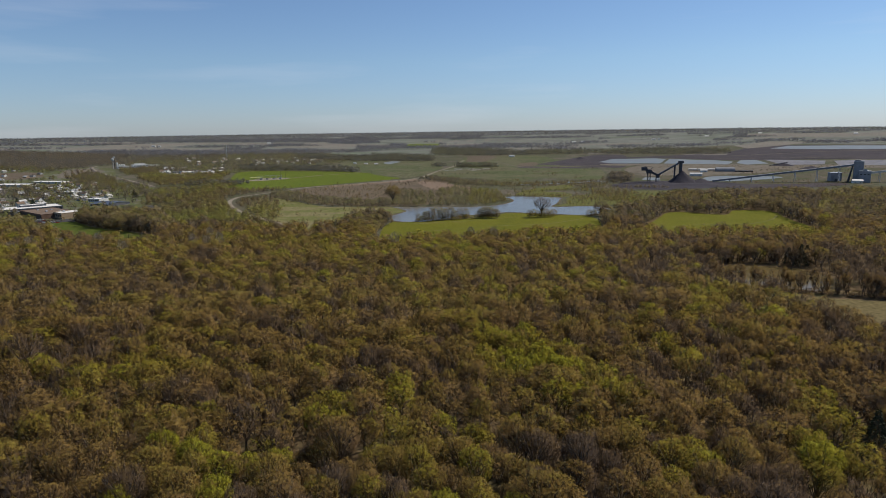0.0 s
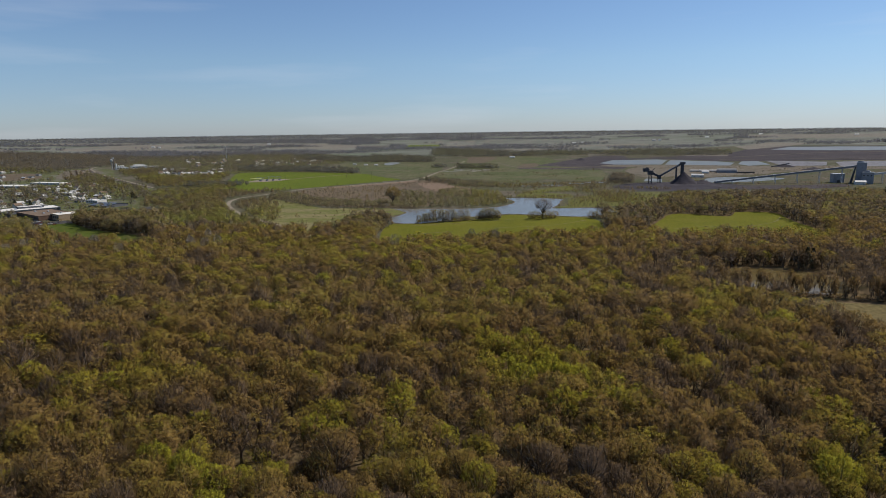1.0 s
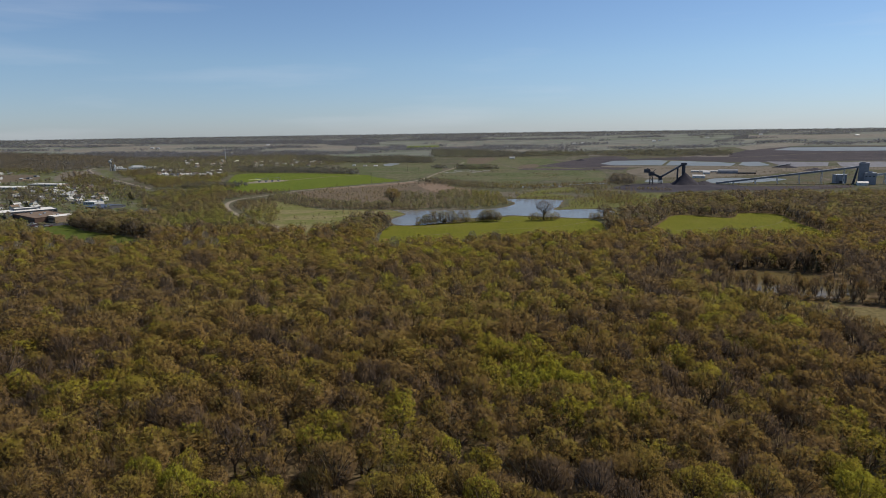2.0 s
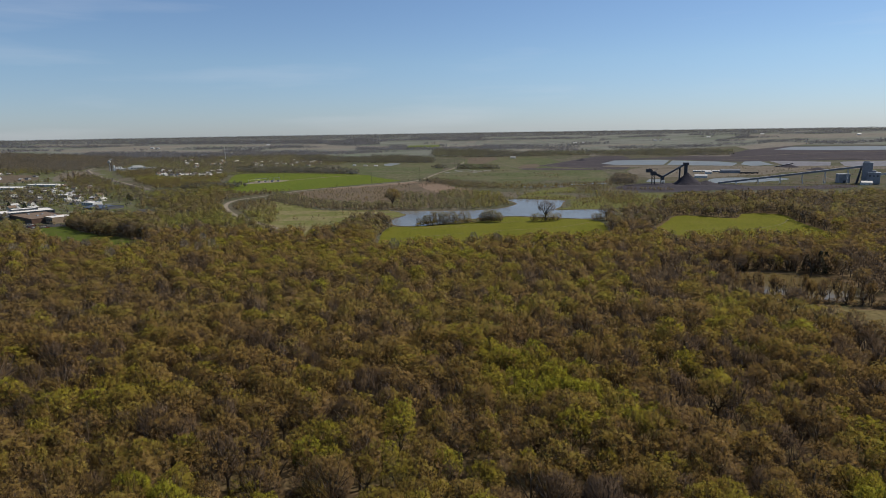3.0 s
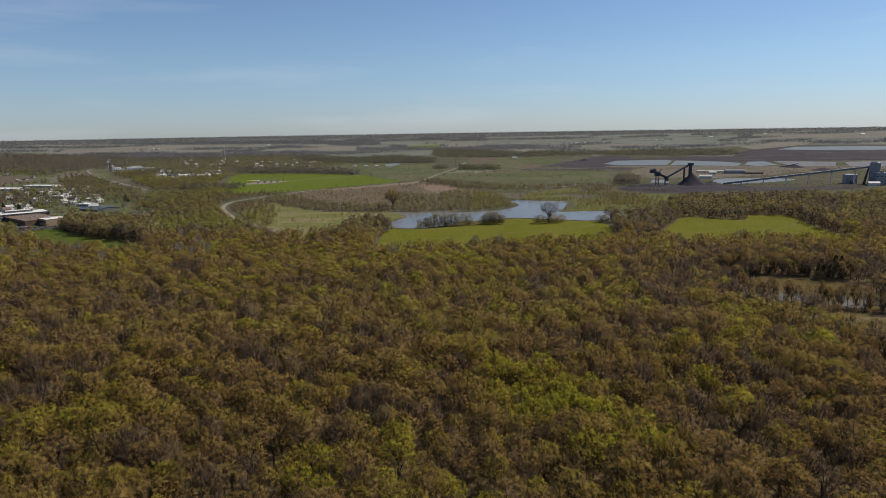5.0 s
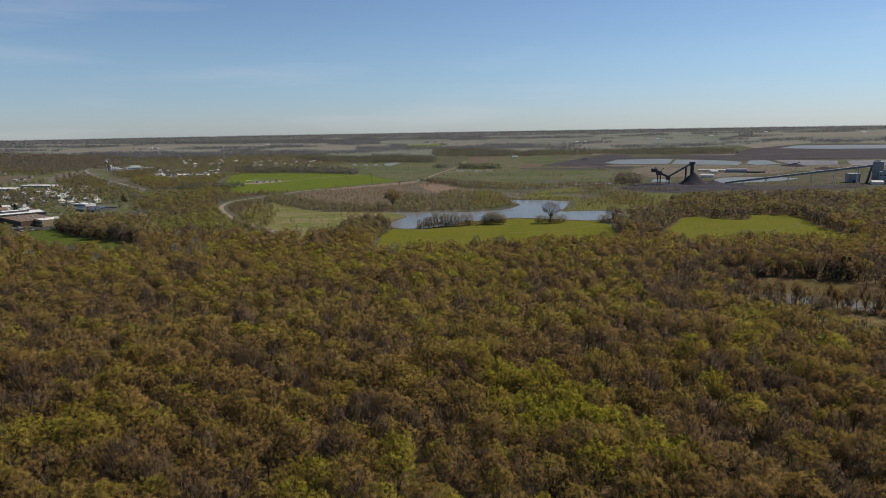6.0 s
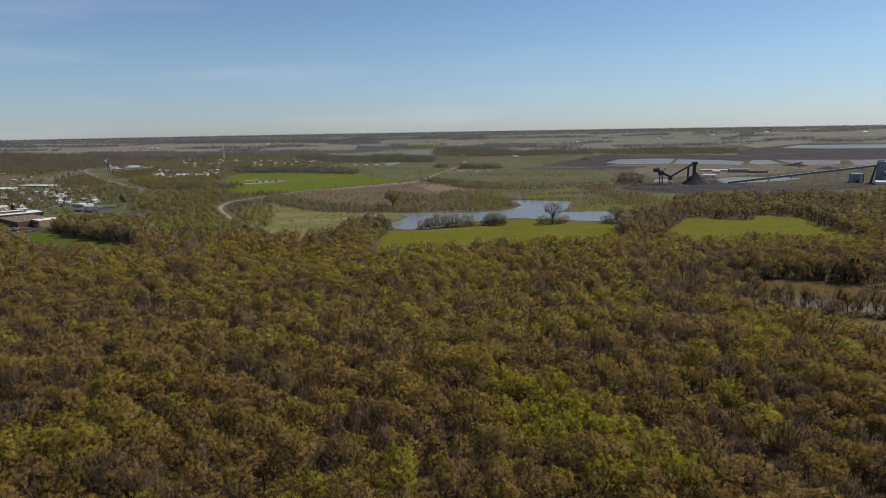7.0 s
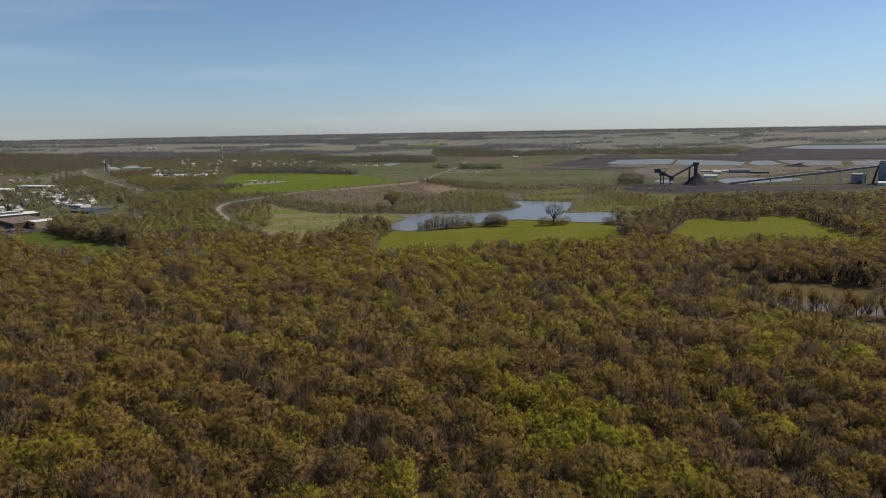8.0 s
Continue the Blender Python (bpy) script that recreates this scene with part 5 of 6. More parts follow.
# school
flat_block("school", -566, 904, -38.5, 80, 46, 6.0, BROWN_WALL, BROWN_ROOF, "long brown brick school with brown gravel roof", "school", 14, 4)
flat_block("gymnasium", -522, 880, -38.5, 28, 30, 7.6, TAN_WALL, WHITE_ROOF, "tan masonry school hall with white roof", "school", 4, 1)
flat_block("school_wing", -648, 962, 43.0, 112, 44, 4.4, BLUE_WALL, WHITE_ROOF, "blue-grey school wing with white roof", "school", 18, 5)
flat_block("penthouse", -640, 985, 43.0, 34, 18, 6.6, BLUE_WALL, WHITE_ROOF, "raised white-roofed block of the school wing", "school", 5, 0)
flat_block("annex", -622, 916, -38.5, 26, 12, 4.5, BLUE_WALL, BLUE_WALL, "low blue-grey school annex", "school", 5, 0)
# town
store = gable_house(40, 42, 3.4, 2.2, BLUE_WALL, DARK_ROOF, "large low hall with dark blue-grey metal roof", "hall", False, "hall")
store.matrix_basis = pose(-541, 1028, 0, 0, 0, 65)
for k in range(5):
    part("roof_seam", boxes((-20.3, -0.4, -17 + 8 * k, -16.4 + 8 * k, 3.6, 3.9)), GALVANISED, store).matrix_basis = pose(0, 0, 0.6, 0, -6.3, 0)
flat_block("shop", -591, 1085, -25, 28, 18, 4.5, WHITE_WALL, WHITE_ROOF, "low white-roofed shop among trees", "shop", 5, 2)
flat_block("shop", -718, 1226, -20, 30, 18, 4.5, WHITE_WALL, WHITE_ROOF, "low white-roofed shop among trees", "shop", 5, 2)
for x, y, turn, w, d, words in ((-958, 1423, 82, 22, 84, "long pale-roofed warehouse in the town"), (-919, 1491, 78, 16, 80, "long low pale-roofed warehouse"), (-1020, 1390, 85, 18, 46, "short pale-roofed warehouse in the town")):
    flat_block("warehouse", x, y, turn - 90, d, w * 1.8, 3.8, WHITE_WALL, WHITE_ROOF, words, "warehouse", 9, 2)
for x, y, w, d, h in ((-1010, 2012, 34, 20, 6.0), (-972, 2046, 46, 24, 8.5), (-940, 2078, 28, 18, 5.0), (-985, 2075, 30, 18, 10.5)):
    flat_block("mill_building", x, y, 42, w, d, h, WHITE_WALL, WHITE_ROOF, "white industrial building by the grain elevator", "mill", max(3, int(w / 8)), 1)

HOUSES = [gable_house(8.5, 11, 3.2, 2.6, WHITE_WALL, PALE_ROOF, "white house with pale metal roof among town trees"), gable_house(9, 13, 3.0, 2.2, GREY_WALL, SHINGLE, "grey house with shingle roof among town trees"),
          gable_house(8, 12, 5.2, 3.0, WHITE_WALL, BROWN_ROOF, "two-storey white house with brown roof"), gable_house(10, 15, 3.0, 2.0, TAN_WALL, PALE_ROOF, "tan house with pale metal roof")]
for k, (x, y) in enumerate(sites):
    m = pose(x, y, float(rise(x, y)), 0, 0, float(town_rng.choice((0, 90, 180, 270)) + town_rng.uniform(-30, -20)))
    house = HOUSES[k % 4]
    if k < 4:
        house.matrix_basis = m
        tagged(house, group="town houses")
    else:
        copy_thing(house, m)


def grain_elevator(x, y):
    b = site("grain_elevator", x, y, 20, "pale grain elevator with round bins and a tall leg", "grain elevator")
    for k in range(4):
        bm = bmesh.new()
        drum(bm, -8 + 6.4 * k, 0, -0.3, 11 + 6 * (k == 0), 2.9, 2.9)
        drum(bm, -8 + 6.4 * k, 0, 11 + 6 * (k == 0), 13 + 6 * (k == 0), 3.0, 0.5)
        part("bin", bm, WHITE_WALL, b)
    part("leg", boxes((-16.2, -14.4, -0.9, 0.9, 0, 36)), STEEL, b)
    part("head_house", boxes((-18, -13, -2, 2, 33, 37)), GALVANISED, b)
    bm = bmesh.new()
    beam(bm, (-13, 0, 34), (10, 0, 17.5), 1.0, 1.0)
    part("spout", bm, STEEL, b)
    return b


grain_elevator(-1014, 2006)

tower = site("water_tower", -1030, 1994, 0, "grey round water tank on a tall leg beside the grain elevator", "water tower")
bm = bmesh.new()
drum(bm, 0, 0, -0.3, 24, 1.6, 1.1, 12)
part("leg", bm, GREY_WALL, tower)
bm = bmesh.new()
for r0, r1, z0, z1 in ((1.2, 4.2, 22, 25), (4.2, 5.0, 25, 28), (5.0, 4.2, 28, 31), (4.2, 0.6, 31, 33.5)):
    drum(bm, 0, 0, z0, z1, r0, r1, 16)
part("tank", bm, GREY_WALL, tower)


def car(paint):
    c = tagged(new("car"), "small parked car on the school lot", "car", "parked cars")
    bm = bmesh.new()
    prism(bm, [(-2.25, 0.35), (2.25, 0.35), (2.3, 0.75), (1.3, 0.95), (-2.2, 1.0), (-2.3, 0.7)], -0.88, 0.88)
    body = part("body", bm, paint, c)
    bm = bmesh.new()
    prism(bm, [(-1.9, 0.98), (1.15, 0.93), (0.45, 1.45), (-1.3, 1.45)], -0.78, 0.78)
    part("cabin", bm, GLASS, body)
    for x in (-1.4, 1.4):
        for y in (-0.85, 0.85):
            bm = bmesh.new()
            drum(bm, 0, 0, -0.12, 0.12, 0.34, 0.34, 12)
            w = part("wheel", bm, TYRE, c)
            w.matrix_basis = pose(x, y, 0.34, 90, 0, 0)
    return c


cars = [car(p) for p in CAR_PAINTS]
for k in range(14):
    row, col = divmod(k, 7)
    m = pose(-552 + 7.4 * col + 2 * row + (0.5 if k % 3 else -0.4), 850 - 5.4 * col + 12 * row - 6, 0.2, 0, 0, 52 + 180 * (k % 2))
    if k < 4:
        cars[k].matrix_basis = m
    else:
        copy_thing(cars[(k * 7) % 4], m)


def freight_wagon():
    c = tagged(new("freight_wagon"), "rusty brown freight wagon standing in the rail yard", "rail wagon", "freight wagons")
    bm = bmesh.new()
    prism(bm, [(-1.5, 1.1), (1.5, 1.1), (1.5, 3.7), (0.8, 4.1), (-0.8, 4.1), (-1.5, 3.7)], -7.2, 7.2)
    part("body", bm, BROWN_WALL, c)
    part("door", boxes((1.52, 1.6, -1.6, 1.6, 1.2, 3.6)), TIMBER, c)
    for y in (-5.2, 5.2):
        part("bogie", boxes((-1.1, 1.1, y - 1.3, y + 1.3, 0, 1.08)), TYRE, c)
    return c


# two rakes beside the railway line
wagon_rng = np.random.default_rng(44)
rake = freight_wagon()
count = 0
for off, start, n in ((-20, 0.05, 8), (-34, 0.3, 7), (-50, 0.15, 5)):
    for k in range(n):
        u = start + 0.075 * k + (0.05 if k > 3 else 0.0)
        x, y = -960 + off - 150 * u, 1740 + 250 * u
        m = pose(x, y, float(rise(x, y)) + 0.2, 0, 0, 31 + wagon_rng.uniform(-1, 1))
        if count:
            copy_thing(rake, m)
        else:
            rake.matrix_basis = m
        count += 1


# ---- mine ----
def coal_pile(x, y, radius, high, seed):
    """A conical heap with an uneven surface."""
    verts, faces, n, rings = [(0, 0, high)], [], 36, 12
    for i in range(1, rings + 1):
        for k in range(n):
            a = 2 * math.pi * k / n
            u = i / rings
            wob = 1 + 0.10 * noise.noise((math.cos(a) * 2 + seed, math.sin(a) * 2, u * 2))
            verts.append((radius * u * math.cos(a) * wob, radius * u * math.sin(a) * wob, high * (1 - u) ** 1.15 + 0.6 * noise.noise((math.cos(a) * 5 * u, math.sin(a) * 5 * u, seed)) * (1 - u) - 0.2 * u))
    for k in range(n):
        faces.append((0, 1 + k, 1 + (k + 1) % n))
    for i in range(rings - 1):
        for k in range(n):
            a, b = 1 + i * n + k, 1 + i * n + (k + 1) % n
            faces.append((a, a + n, b + n, b))
    ob = new("stockpile", mesh_of("stockpile", verts, faces, [COAL], True))
    ob.matrix_basis = pose(x, y, float(rise(x, y)))
    return tagged(ob, "black conical coal heap on coal-covered ground", "coal pile")


coal_pile(490, 1300, 30, 24, 1)
coal_pile(525, 1292, 26, 8, 2)
coal_pile(440, 1270, 30, 5, 3)
coal_pile(927, 1734, 30, 8, 4)
coal_pile(936, 1615, 30, 7, 6)
coal_pile(470, 2180, 22, 8, 5)


def stacker():
    b = site("coal_stacker", 487, 1303, 0, "dark steel coal stacking tubes with an inclined conveyor", "coal stacker")
    bm = bmesh.new()
    drum(bm, 0, 0, -0.3, 40, 3.4, 3.4, 14)
    part("stacking_tube", bm, STEEL, b)
    part("tube_head", boxes((-4.5, 4.5, -4, 4, 38.5, 43)), STEEL, b)
    bm = bmesh.new()
    drum(bm, -12, 0, -0.3, 35, 1.7, 1.7, 12)
    part("support_tube", bm, STEEL, b)
    bm = bmesh.new()
    beam(bm, (-46, 0, 15), (1, 0, 41.5), 3.8, 3.0)
    gallery = part("gallery", bm, STEEL, b)
    bm = bmesh.new()
    for k in range(9):
        u = k / 8
        beam(bm, (-46 + 47 * u, -2.05, 13.6 + 26.5 * u), (-46 + 47 * min(1, u + 0.12), -2.05, 16.4 + 26.5 * min(1, u + 0.12)), 0.3, 0.3)
    part("bracing", bm, GALVANISED, gallery)
    part("transfer_house", boxes((-49, -43.5, -3.5, 3.5, 9, 17.5)), STEEL, b)
    for x in (-49, -44):
        for y in (-3, 3):
            part("post", boxes((x - 0.4, x + 0.4, y - 0.4, y + 0.4, -0.3, 9)), STEEL, b)
    bm = bmesh.new()
    beam(bm, (-46, 2, 14.5), (-75, 8, 29), 5.0, 4.2)
    part("boom", bm, STEEL, b)
    bm = bmesh.new()
    for k in range(6):
        u, v = k / 6, (k + 1) / 6
        beam(bm, (-46 - 27 * u, 0 + 6 * u, 17.5 + 15 * u), (-46 - 27 * v, 4 + 6 * v, 13.2 + 15 * v), 0.4, 0.4)
    part("boom_lattice", bm, GALVANISED, b)
    part("boom_house", boxes((-67, -57, 4, 11, 18, 25.5), (-77, -66.5, 4.5, 10.5, 24, 31)), STEEL, b)
    bm = bmesh.new()
    beam(bm, (-60, 7, 25), (-72, 7, 33), 0.8, 0.8)
    beam(bm, (-60, 7, 25), (-54, 6, 31), 0.8, 0.8)
    beam(bm, (-54, 6, 31), (-72, 7, 33), 0.4, 0.4)
    part("boom_mast", bm, STEEL, b)
    for x in (-65, -59):
        part("post", boxes((x - 0.6, x + 0.6, 6.7, 7.9, -0.3, 19)), STEEL, b)
    bm = bmesh.new()
    for z in (0.5, 6.5, 12.5):
        beam(bm, (-65, 7.3, z), (-59, 7.3, z + 6), 0.5, 0.5)
        beam(bm, (-59, 7.3, z), (-65, 7.3, z + 6), 0.5, 0.5)
    part("leg_bracing", bm, STEEL, b)
    return b


stacker()


def conveyor(name, p, q, bents, width, mat, label):
    """A covered conveyor gallery on trestle bents, from p up to q."""
    b = tagged(new(name), label, "conveyor")
    b.location = p
    d = Vector(q) - Vector(p)
    bm = bmesh.new()
    beam(bm, (0, 0, 0), d, width, width * 0.8)
    gallery = part("gallery", bm, mat, b)
    bm = bmesh.new()
    beam(bm, (0, 0, width * 0.42), d + Vector((0, 0, width * 0.42)), width * 1.12, 0.25)
    part("cover", bm, CLADDING, gallery)
    side = d.cross(Vector((0, 0, 1))).normalized()
    for k in range(bents):
        c = d * ((k + 0.8) / (bents + 0.4))
        foot = float(rise(p[0] + c.x, p[1] + c.y)) - p[2] - 0.3
        bm = bmesh.new()
        for s in (-1, 1):
            beam(bm, c + side * s * width * 0.45 - Vector((0, 0, width * 0.3)), Vector((c.x, c.y, foot)) + side * s * width * 0.9, 0.7, 0.7)
        n = max(1, int((c.z - foot) / 7))
        for j in range(n):
            z0, z1 = foot + (c.z - foot) * j / n, foot + (c.z - foot) * (j + 1) / n
            w0, w1 = width * (0.9 - 0.45 * j / n), width * (0.9 - 0.45 * (j + 1) / n)
            beam(bm, Vector((c.x, c.y, z0)) + side * w0, Vector((c.x, c.y, z1)) - side * w1, 0.35, 0.35)
        part("bent", bm, GALVANISED, b)
    return b


conveyor("conveyor", (548, 1288, 2.5), (808, 1254, 33), 6, 4.2, GALLERY, "long grey covered conveyor rising to the coal plant")
conveyor("conveyor", (830, 1246, 17), (960, 1225, 33), 4, 4.2, PALE_ROOF, "pale covered conveyor beyond the coal plant")
conveyor("conveyor", (893, 1742, 3), (936, 1730, 12), 2, 2.4, STEEL, "short dark conveyor in the mine yard")


def ribbed(bm, x0, x1, y0, y1, z0, z1, step=3.0):
    """A clad block with upright ribs on its four sides."""
    box(bm, x0, x1, y0, y1, z0, z1)
    for k in range(1, int((x1 - x0) / step)):
        for y in (y0, y1):
            box(bm, x0 + k * step - 0.15, x0 + k * step + 0.15, y - 0.2, y + 0.2, z0 + 0.1, z1 - 0.1)
    for k in range(1, int((y1 - y0) / step)):
        for x in (x0, x1):
            box(bm, x - 0.2, x + 0.2, y0 + k * step - 0.15, y0 + k * step + 0.15, z0 + 0.1, z1 - 0.1)


def plant():
    b = site("coal_plant", 816, 1249, -30, "tall grey clad coal preparation plant with stepped blocks", "coal plant")
    bm = bmesh.new()
    ribbed(bm, -12, 12, -2, 15, -0.3, 40)
    tower = part("tower", bm, CLADDING, b)
    part("tower_roof", boxes((-12.4, 12.4, -2.4, 15.4, 40, 40.8)), GALVANISED, tower)
    part("tower_penthouse", boxes((-10, 4, 2, 12, 40.8, 43)), CLADDING, tower)
    bm = bmesh.new()
    ribbed(bm, 2, 30, -18, -2.3, -0.3, 22)
    block = part("lower_block", bm, CLADDING, b)
    part("block_roof", boxes((1.6, 30.4, -18.4, -1.9, 22, 22.7)), GALVANISED, block)
    part("block_hood", boxes((10, 20, -14, -6, 22.7, 26)), CLADDING, block)
    bm = bmesh.new()
    ribbed(bm, 12.4, 26, -1.8, 13, -0.3, 17)
    part("side_block", bm, CLADDING, b)
    bm = bmesh.new()
    prism(bm, [(-26, -0.3), (-20, -0.3), (-12.3, 34), (-15.5, 34)], 2, 12)
    part("chute", bm, STEEL, b)
    bm = bmesh.new()
    drum(bm, 20, 4, 17, 23, 4.5, 4.5, 16)
    part("tank", bm, GALVANISED, b)
    part("door", boxes((8, 13, -18.45, -18.2, 0, 6)), STEEL, block)
    for k in range(3):
        part("window", boxes((4 + 9 * k, 8 + 9 * k, -18.42, -18.2, 15, 17)), GLASS, block)
    b.matrix_basis = b.matrix_basis @ Matrix.Diagonal((0.68, 0.8, 1.0, 1.0))
    return b


plant()
small = site("switch_house", 787, 1276, -10, "small grey clad mine building", "mine building")
part("wall", boxes((-10, 10, -8, 8, -0.3, 17)), CLADDING, small)
for k in range(-3, 4):
    for side in (-1, 1):
        part("rib", boxes((3 * k - 0.15, 3 * k + 0.15, side * 8.1 - 0.1, side * 8.1 + 0.1, 0, 16.9)), CLADDING, small)
part("roof", boxes((-10.4, 10.4, -8.4, 8.4, 17, 17.6)), GALVANISED, small)
part("door", boxes((-2.8, 2.8, -8.4, -8.22, 0, 5)), STEEL, small)
for x, y, w, d, h, words in ((800, 1225, 12, 18, 5, "white shed below the coal plant"), (578, 1451, 16, 26, 5, "pale shed by the yard pond"), (640, 1560, 11, 16, 4.5, "pale shed in the mine yard")):
    sh = gable_house(w, d, h, 2.5, WHITE_WALL, PALE_ROOF, words, "shed", False, "shed")
    sh.matrix_basis = pose(x, y, float(rise(x, y)), 0, 0, 70)


def arched_shed(x, y, w, d, h, turn, label):
    b = site("arched_shed", x, y, turn, label, "shed")
    arc = [(w / 2 * math.cos(math.pi * k / 12), h * math.sin(math.pi * k / 12)) for k in range(13)]
    bm = bmesh.new()
    prism(bm, arc, -d / 2, d / 2)
    part("shell", bm, GALLERY, b)
    part("door", boxes((-3, 3, -d / 2 - 0.15, -d / 2 - 0.02, 0, 5)), STEEL, b)
    return b


arched_shed(698, 1574, 22, 44, 10, 72, "grey arched shed in the mine yard")


def wagon():
    c = tagged(new("hopper_wagon"), "dark hopper wagon in a row in the mine yard", "rail wagon", "hopper wagons")
    bm = bmesh.new()
    prism(bm, [(-1.5, 1.6), (-0.9, 0.8), (0.9, 0.8), (1.5, 1.6), (1.5, 3.9), (-1.5, 3.9)], -6.5, 6.5)
    part("body", bm, STEEL, c)
    for y in (-5, 5):
        part("bogie", boxes((-1.1, 1.1, y - 1.2, y + 1.2, 0, 0.85)), TYRE, c)
    return c


first = wagon()
for k in range(3):
    m = pose(716 + 13.6 * k * 0.94, 1543 - 3.4 * k, float(rise(716, 1543)) + 0.25, 0, 0, 76)
    if k:
        copy_thing(first, m)
    else:
        first.matrix_basis = m
row_shed = gable_house(9, 19, 3.2, 1.6, GREY_WALL, PALE_ROOF, "long low pale shed in a row in the mine yard", "shed", False, "shed")
tagged(row_shed, group="yard sheds")
for k in range(3):
    m = pose(637 + 21 * k, 1622 - 5.2 * k, float(rise(640, 1620)), 0, 0, 76)
    if k:
        copy_thing(row_shed, m)
    else:
        row_shed.matrix_basis = m


# ---- poles, farmsteads, substation ----
def pole(high=24.0):
    b = tagged(new("utility_pole"), "tall weathered power pole with a crossarm", "power pole", "power poles")
    bm = bmesh.new()
    drum(bm, 0, 0, -0.5, high, 0.32, 0.18, 8)
    part("mast", bm, TIMBER, b)
    part("crossarm", boxes((-2.4, 2.4, -0.12, 0.12, high - 2.2, high - 1.9)), TIMBER, b)
    for x in (-2.2, 0, 2.2):
        bm = bmesh.new()
        drum(bm, x, 0, high - 1.9, high - 1.4, 0.12, 0.08, 6)
        part("insulator", bm, GALVANISED, b)
    return b


first = pole()
POLES = [(-385, 1512), (-375, 1520), (-310, 1640), (-235, 1560), (-160, 1440), (-60, 1620), (-100, 1830), (35, 2010), (70, 2120), (105, 2080), (140, 2070)]
for k, (x, y) in enumerate(POLES):
    m = pose(x, y, float(rise(x, y)), 0, 0, 25)
    if k:
        copy_thing(first, m)
    else:
        first.matrix_basis = m

sub = site("substation", -415, 1525, 30, "small substation with steel gantries on a gravel pad", "substation")
for k in range(4):
    bm = bmesh.new()
    for x in (-6, 6):
        beam(bm, (x + 15 * k - 22, 0, 0), (x + 15 * k - 22, 0, 9), 0.5, 0.5)
    beam(bm, (-6 + 15 * k - 22, 0, 8.8), (6 + 15 * k - 22, 0, 8.8), 0.5, 0.6)
    part("gantry", bm, GALVANISED, sub)
    part("transformer", boxes((15 * k - 24, 15 * k - 20, -8, -4, 0, 4)), CLADDING, sub)
canopy = site("canopy", -445, 1520, 20, "yellowish flat canopy roof on posts", "canopy")
part("roof", boxes((-14, 14, -5, 5, 5, 5.6)), plain("yellowed_roof", (0.55, 0.55, 0.25), 0.8), canopy)
for x in (-13, 13):
    for y in (-4, 4):
        part("post", boxes((x - 0.2, x + 0.2, y - 0.2, y + 0.2, -0.2, 5)), GALVANISED, canopy)

barn = gable_house(10, 19, 4, 3, WHITE_WALL, PALE_ROOF, "white farm barn with pale roof on the plain", "barn", False, "barn")
tagged(barn, group="farm barns")
BARNS = [(258, 2380, 80), (-250, 2080, 70), (-215, 2065, 80), (-290, 2110, 60), (700, 3420, 90), (750, 3440, 20), (1150, 3500, 80), (1190, 3530, 0), (1520, 3700, 85), (1900, 3850, 80), (2250, 3500, 80), (-1000, 3700, 80), (-560, 3900, 70), (-1500, 3400, 60), (-1540, 3420, 80), (1000, 2560, 60), (1030, 2580, 40)]
for k, (x, y, turn) in enumerate(BARNS):
    m = pose(x, y, float(rise(x, y)), 0, 0, turn) @ Matrix.Scale(0.6 if -300 < x < -200 else 1.0, 4)
    if k:
        copy_thing(barn, m)
    else:
        barn.matrix_basis = m

# dark shelter trees round the far farmsteads
yard_rng = np.random.default_rng(17)
for fx0, fy0 in ((725, 3445), (1170, 3530), (1520, 3720), (1900, 3870), (-560, 3915), (1015, 2590)):
    tx, ty = fx0 + yard_rng.normal(0, 42, 16), fy0 + yard_rng.normal(14, 10, 16)
    woods("shelter_trees", tx, ty, yard_rng.uniform(0.2, 0.7, 16), yard_rng.uniform(9, 14, 16), SPECK, yard_rng, "dark shelter trees round a far farmstead", "trees", leaf_mat=FAR_HAZE_LEAF)

# lone trees on the lake shore and the marsh
shore_rng = np.random.default_rng(8)
OAK = [lone_tree(FULL[k], t, "tree", MILD_HAZE_LEAF) for k, t in ((0, 0.40), (1, 0.62), (2, 0.5))]
BUSH = [lone_tree(FULL[3], t, "bush") for t in (0.45, 0.72)]
GIANT = tagged(lone_tree(OPEN[1], 0.52), "tall yellow-brown tree standing over the marsh", "tree")
NAKED = lone_tree(OPEN[0], 0.08)
for o in OAK:
    tagged(o, "olive-brown budding tree on the lake shore", "tree", "shore trees")
for o in BUSH:
    tagged(o, "rounded brown-green bush on the lake shore", "bush", "shore bushes")
tagged(NAKED, "tall bare grey tree standing alone", "tree", "bare trees")
used = set()


def plant_at(master, x, y, high, spread=1.0):
    s = high / 16.0
    ob = copy_thing(master, Matrix()) if master.name in used else master
    used.add(master.name)
    ob.matrix_basis = Matrix.LocRotScale((x, y, float(rise(x, y))), Euler((0, 0, shore_rng.uniform(0, 6.28))), (s * spread, s * spread, s))


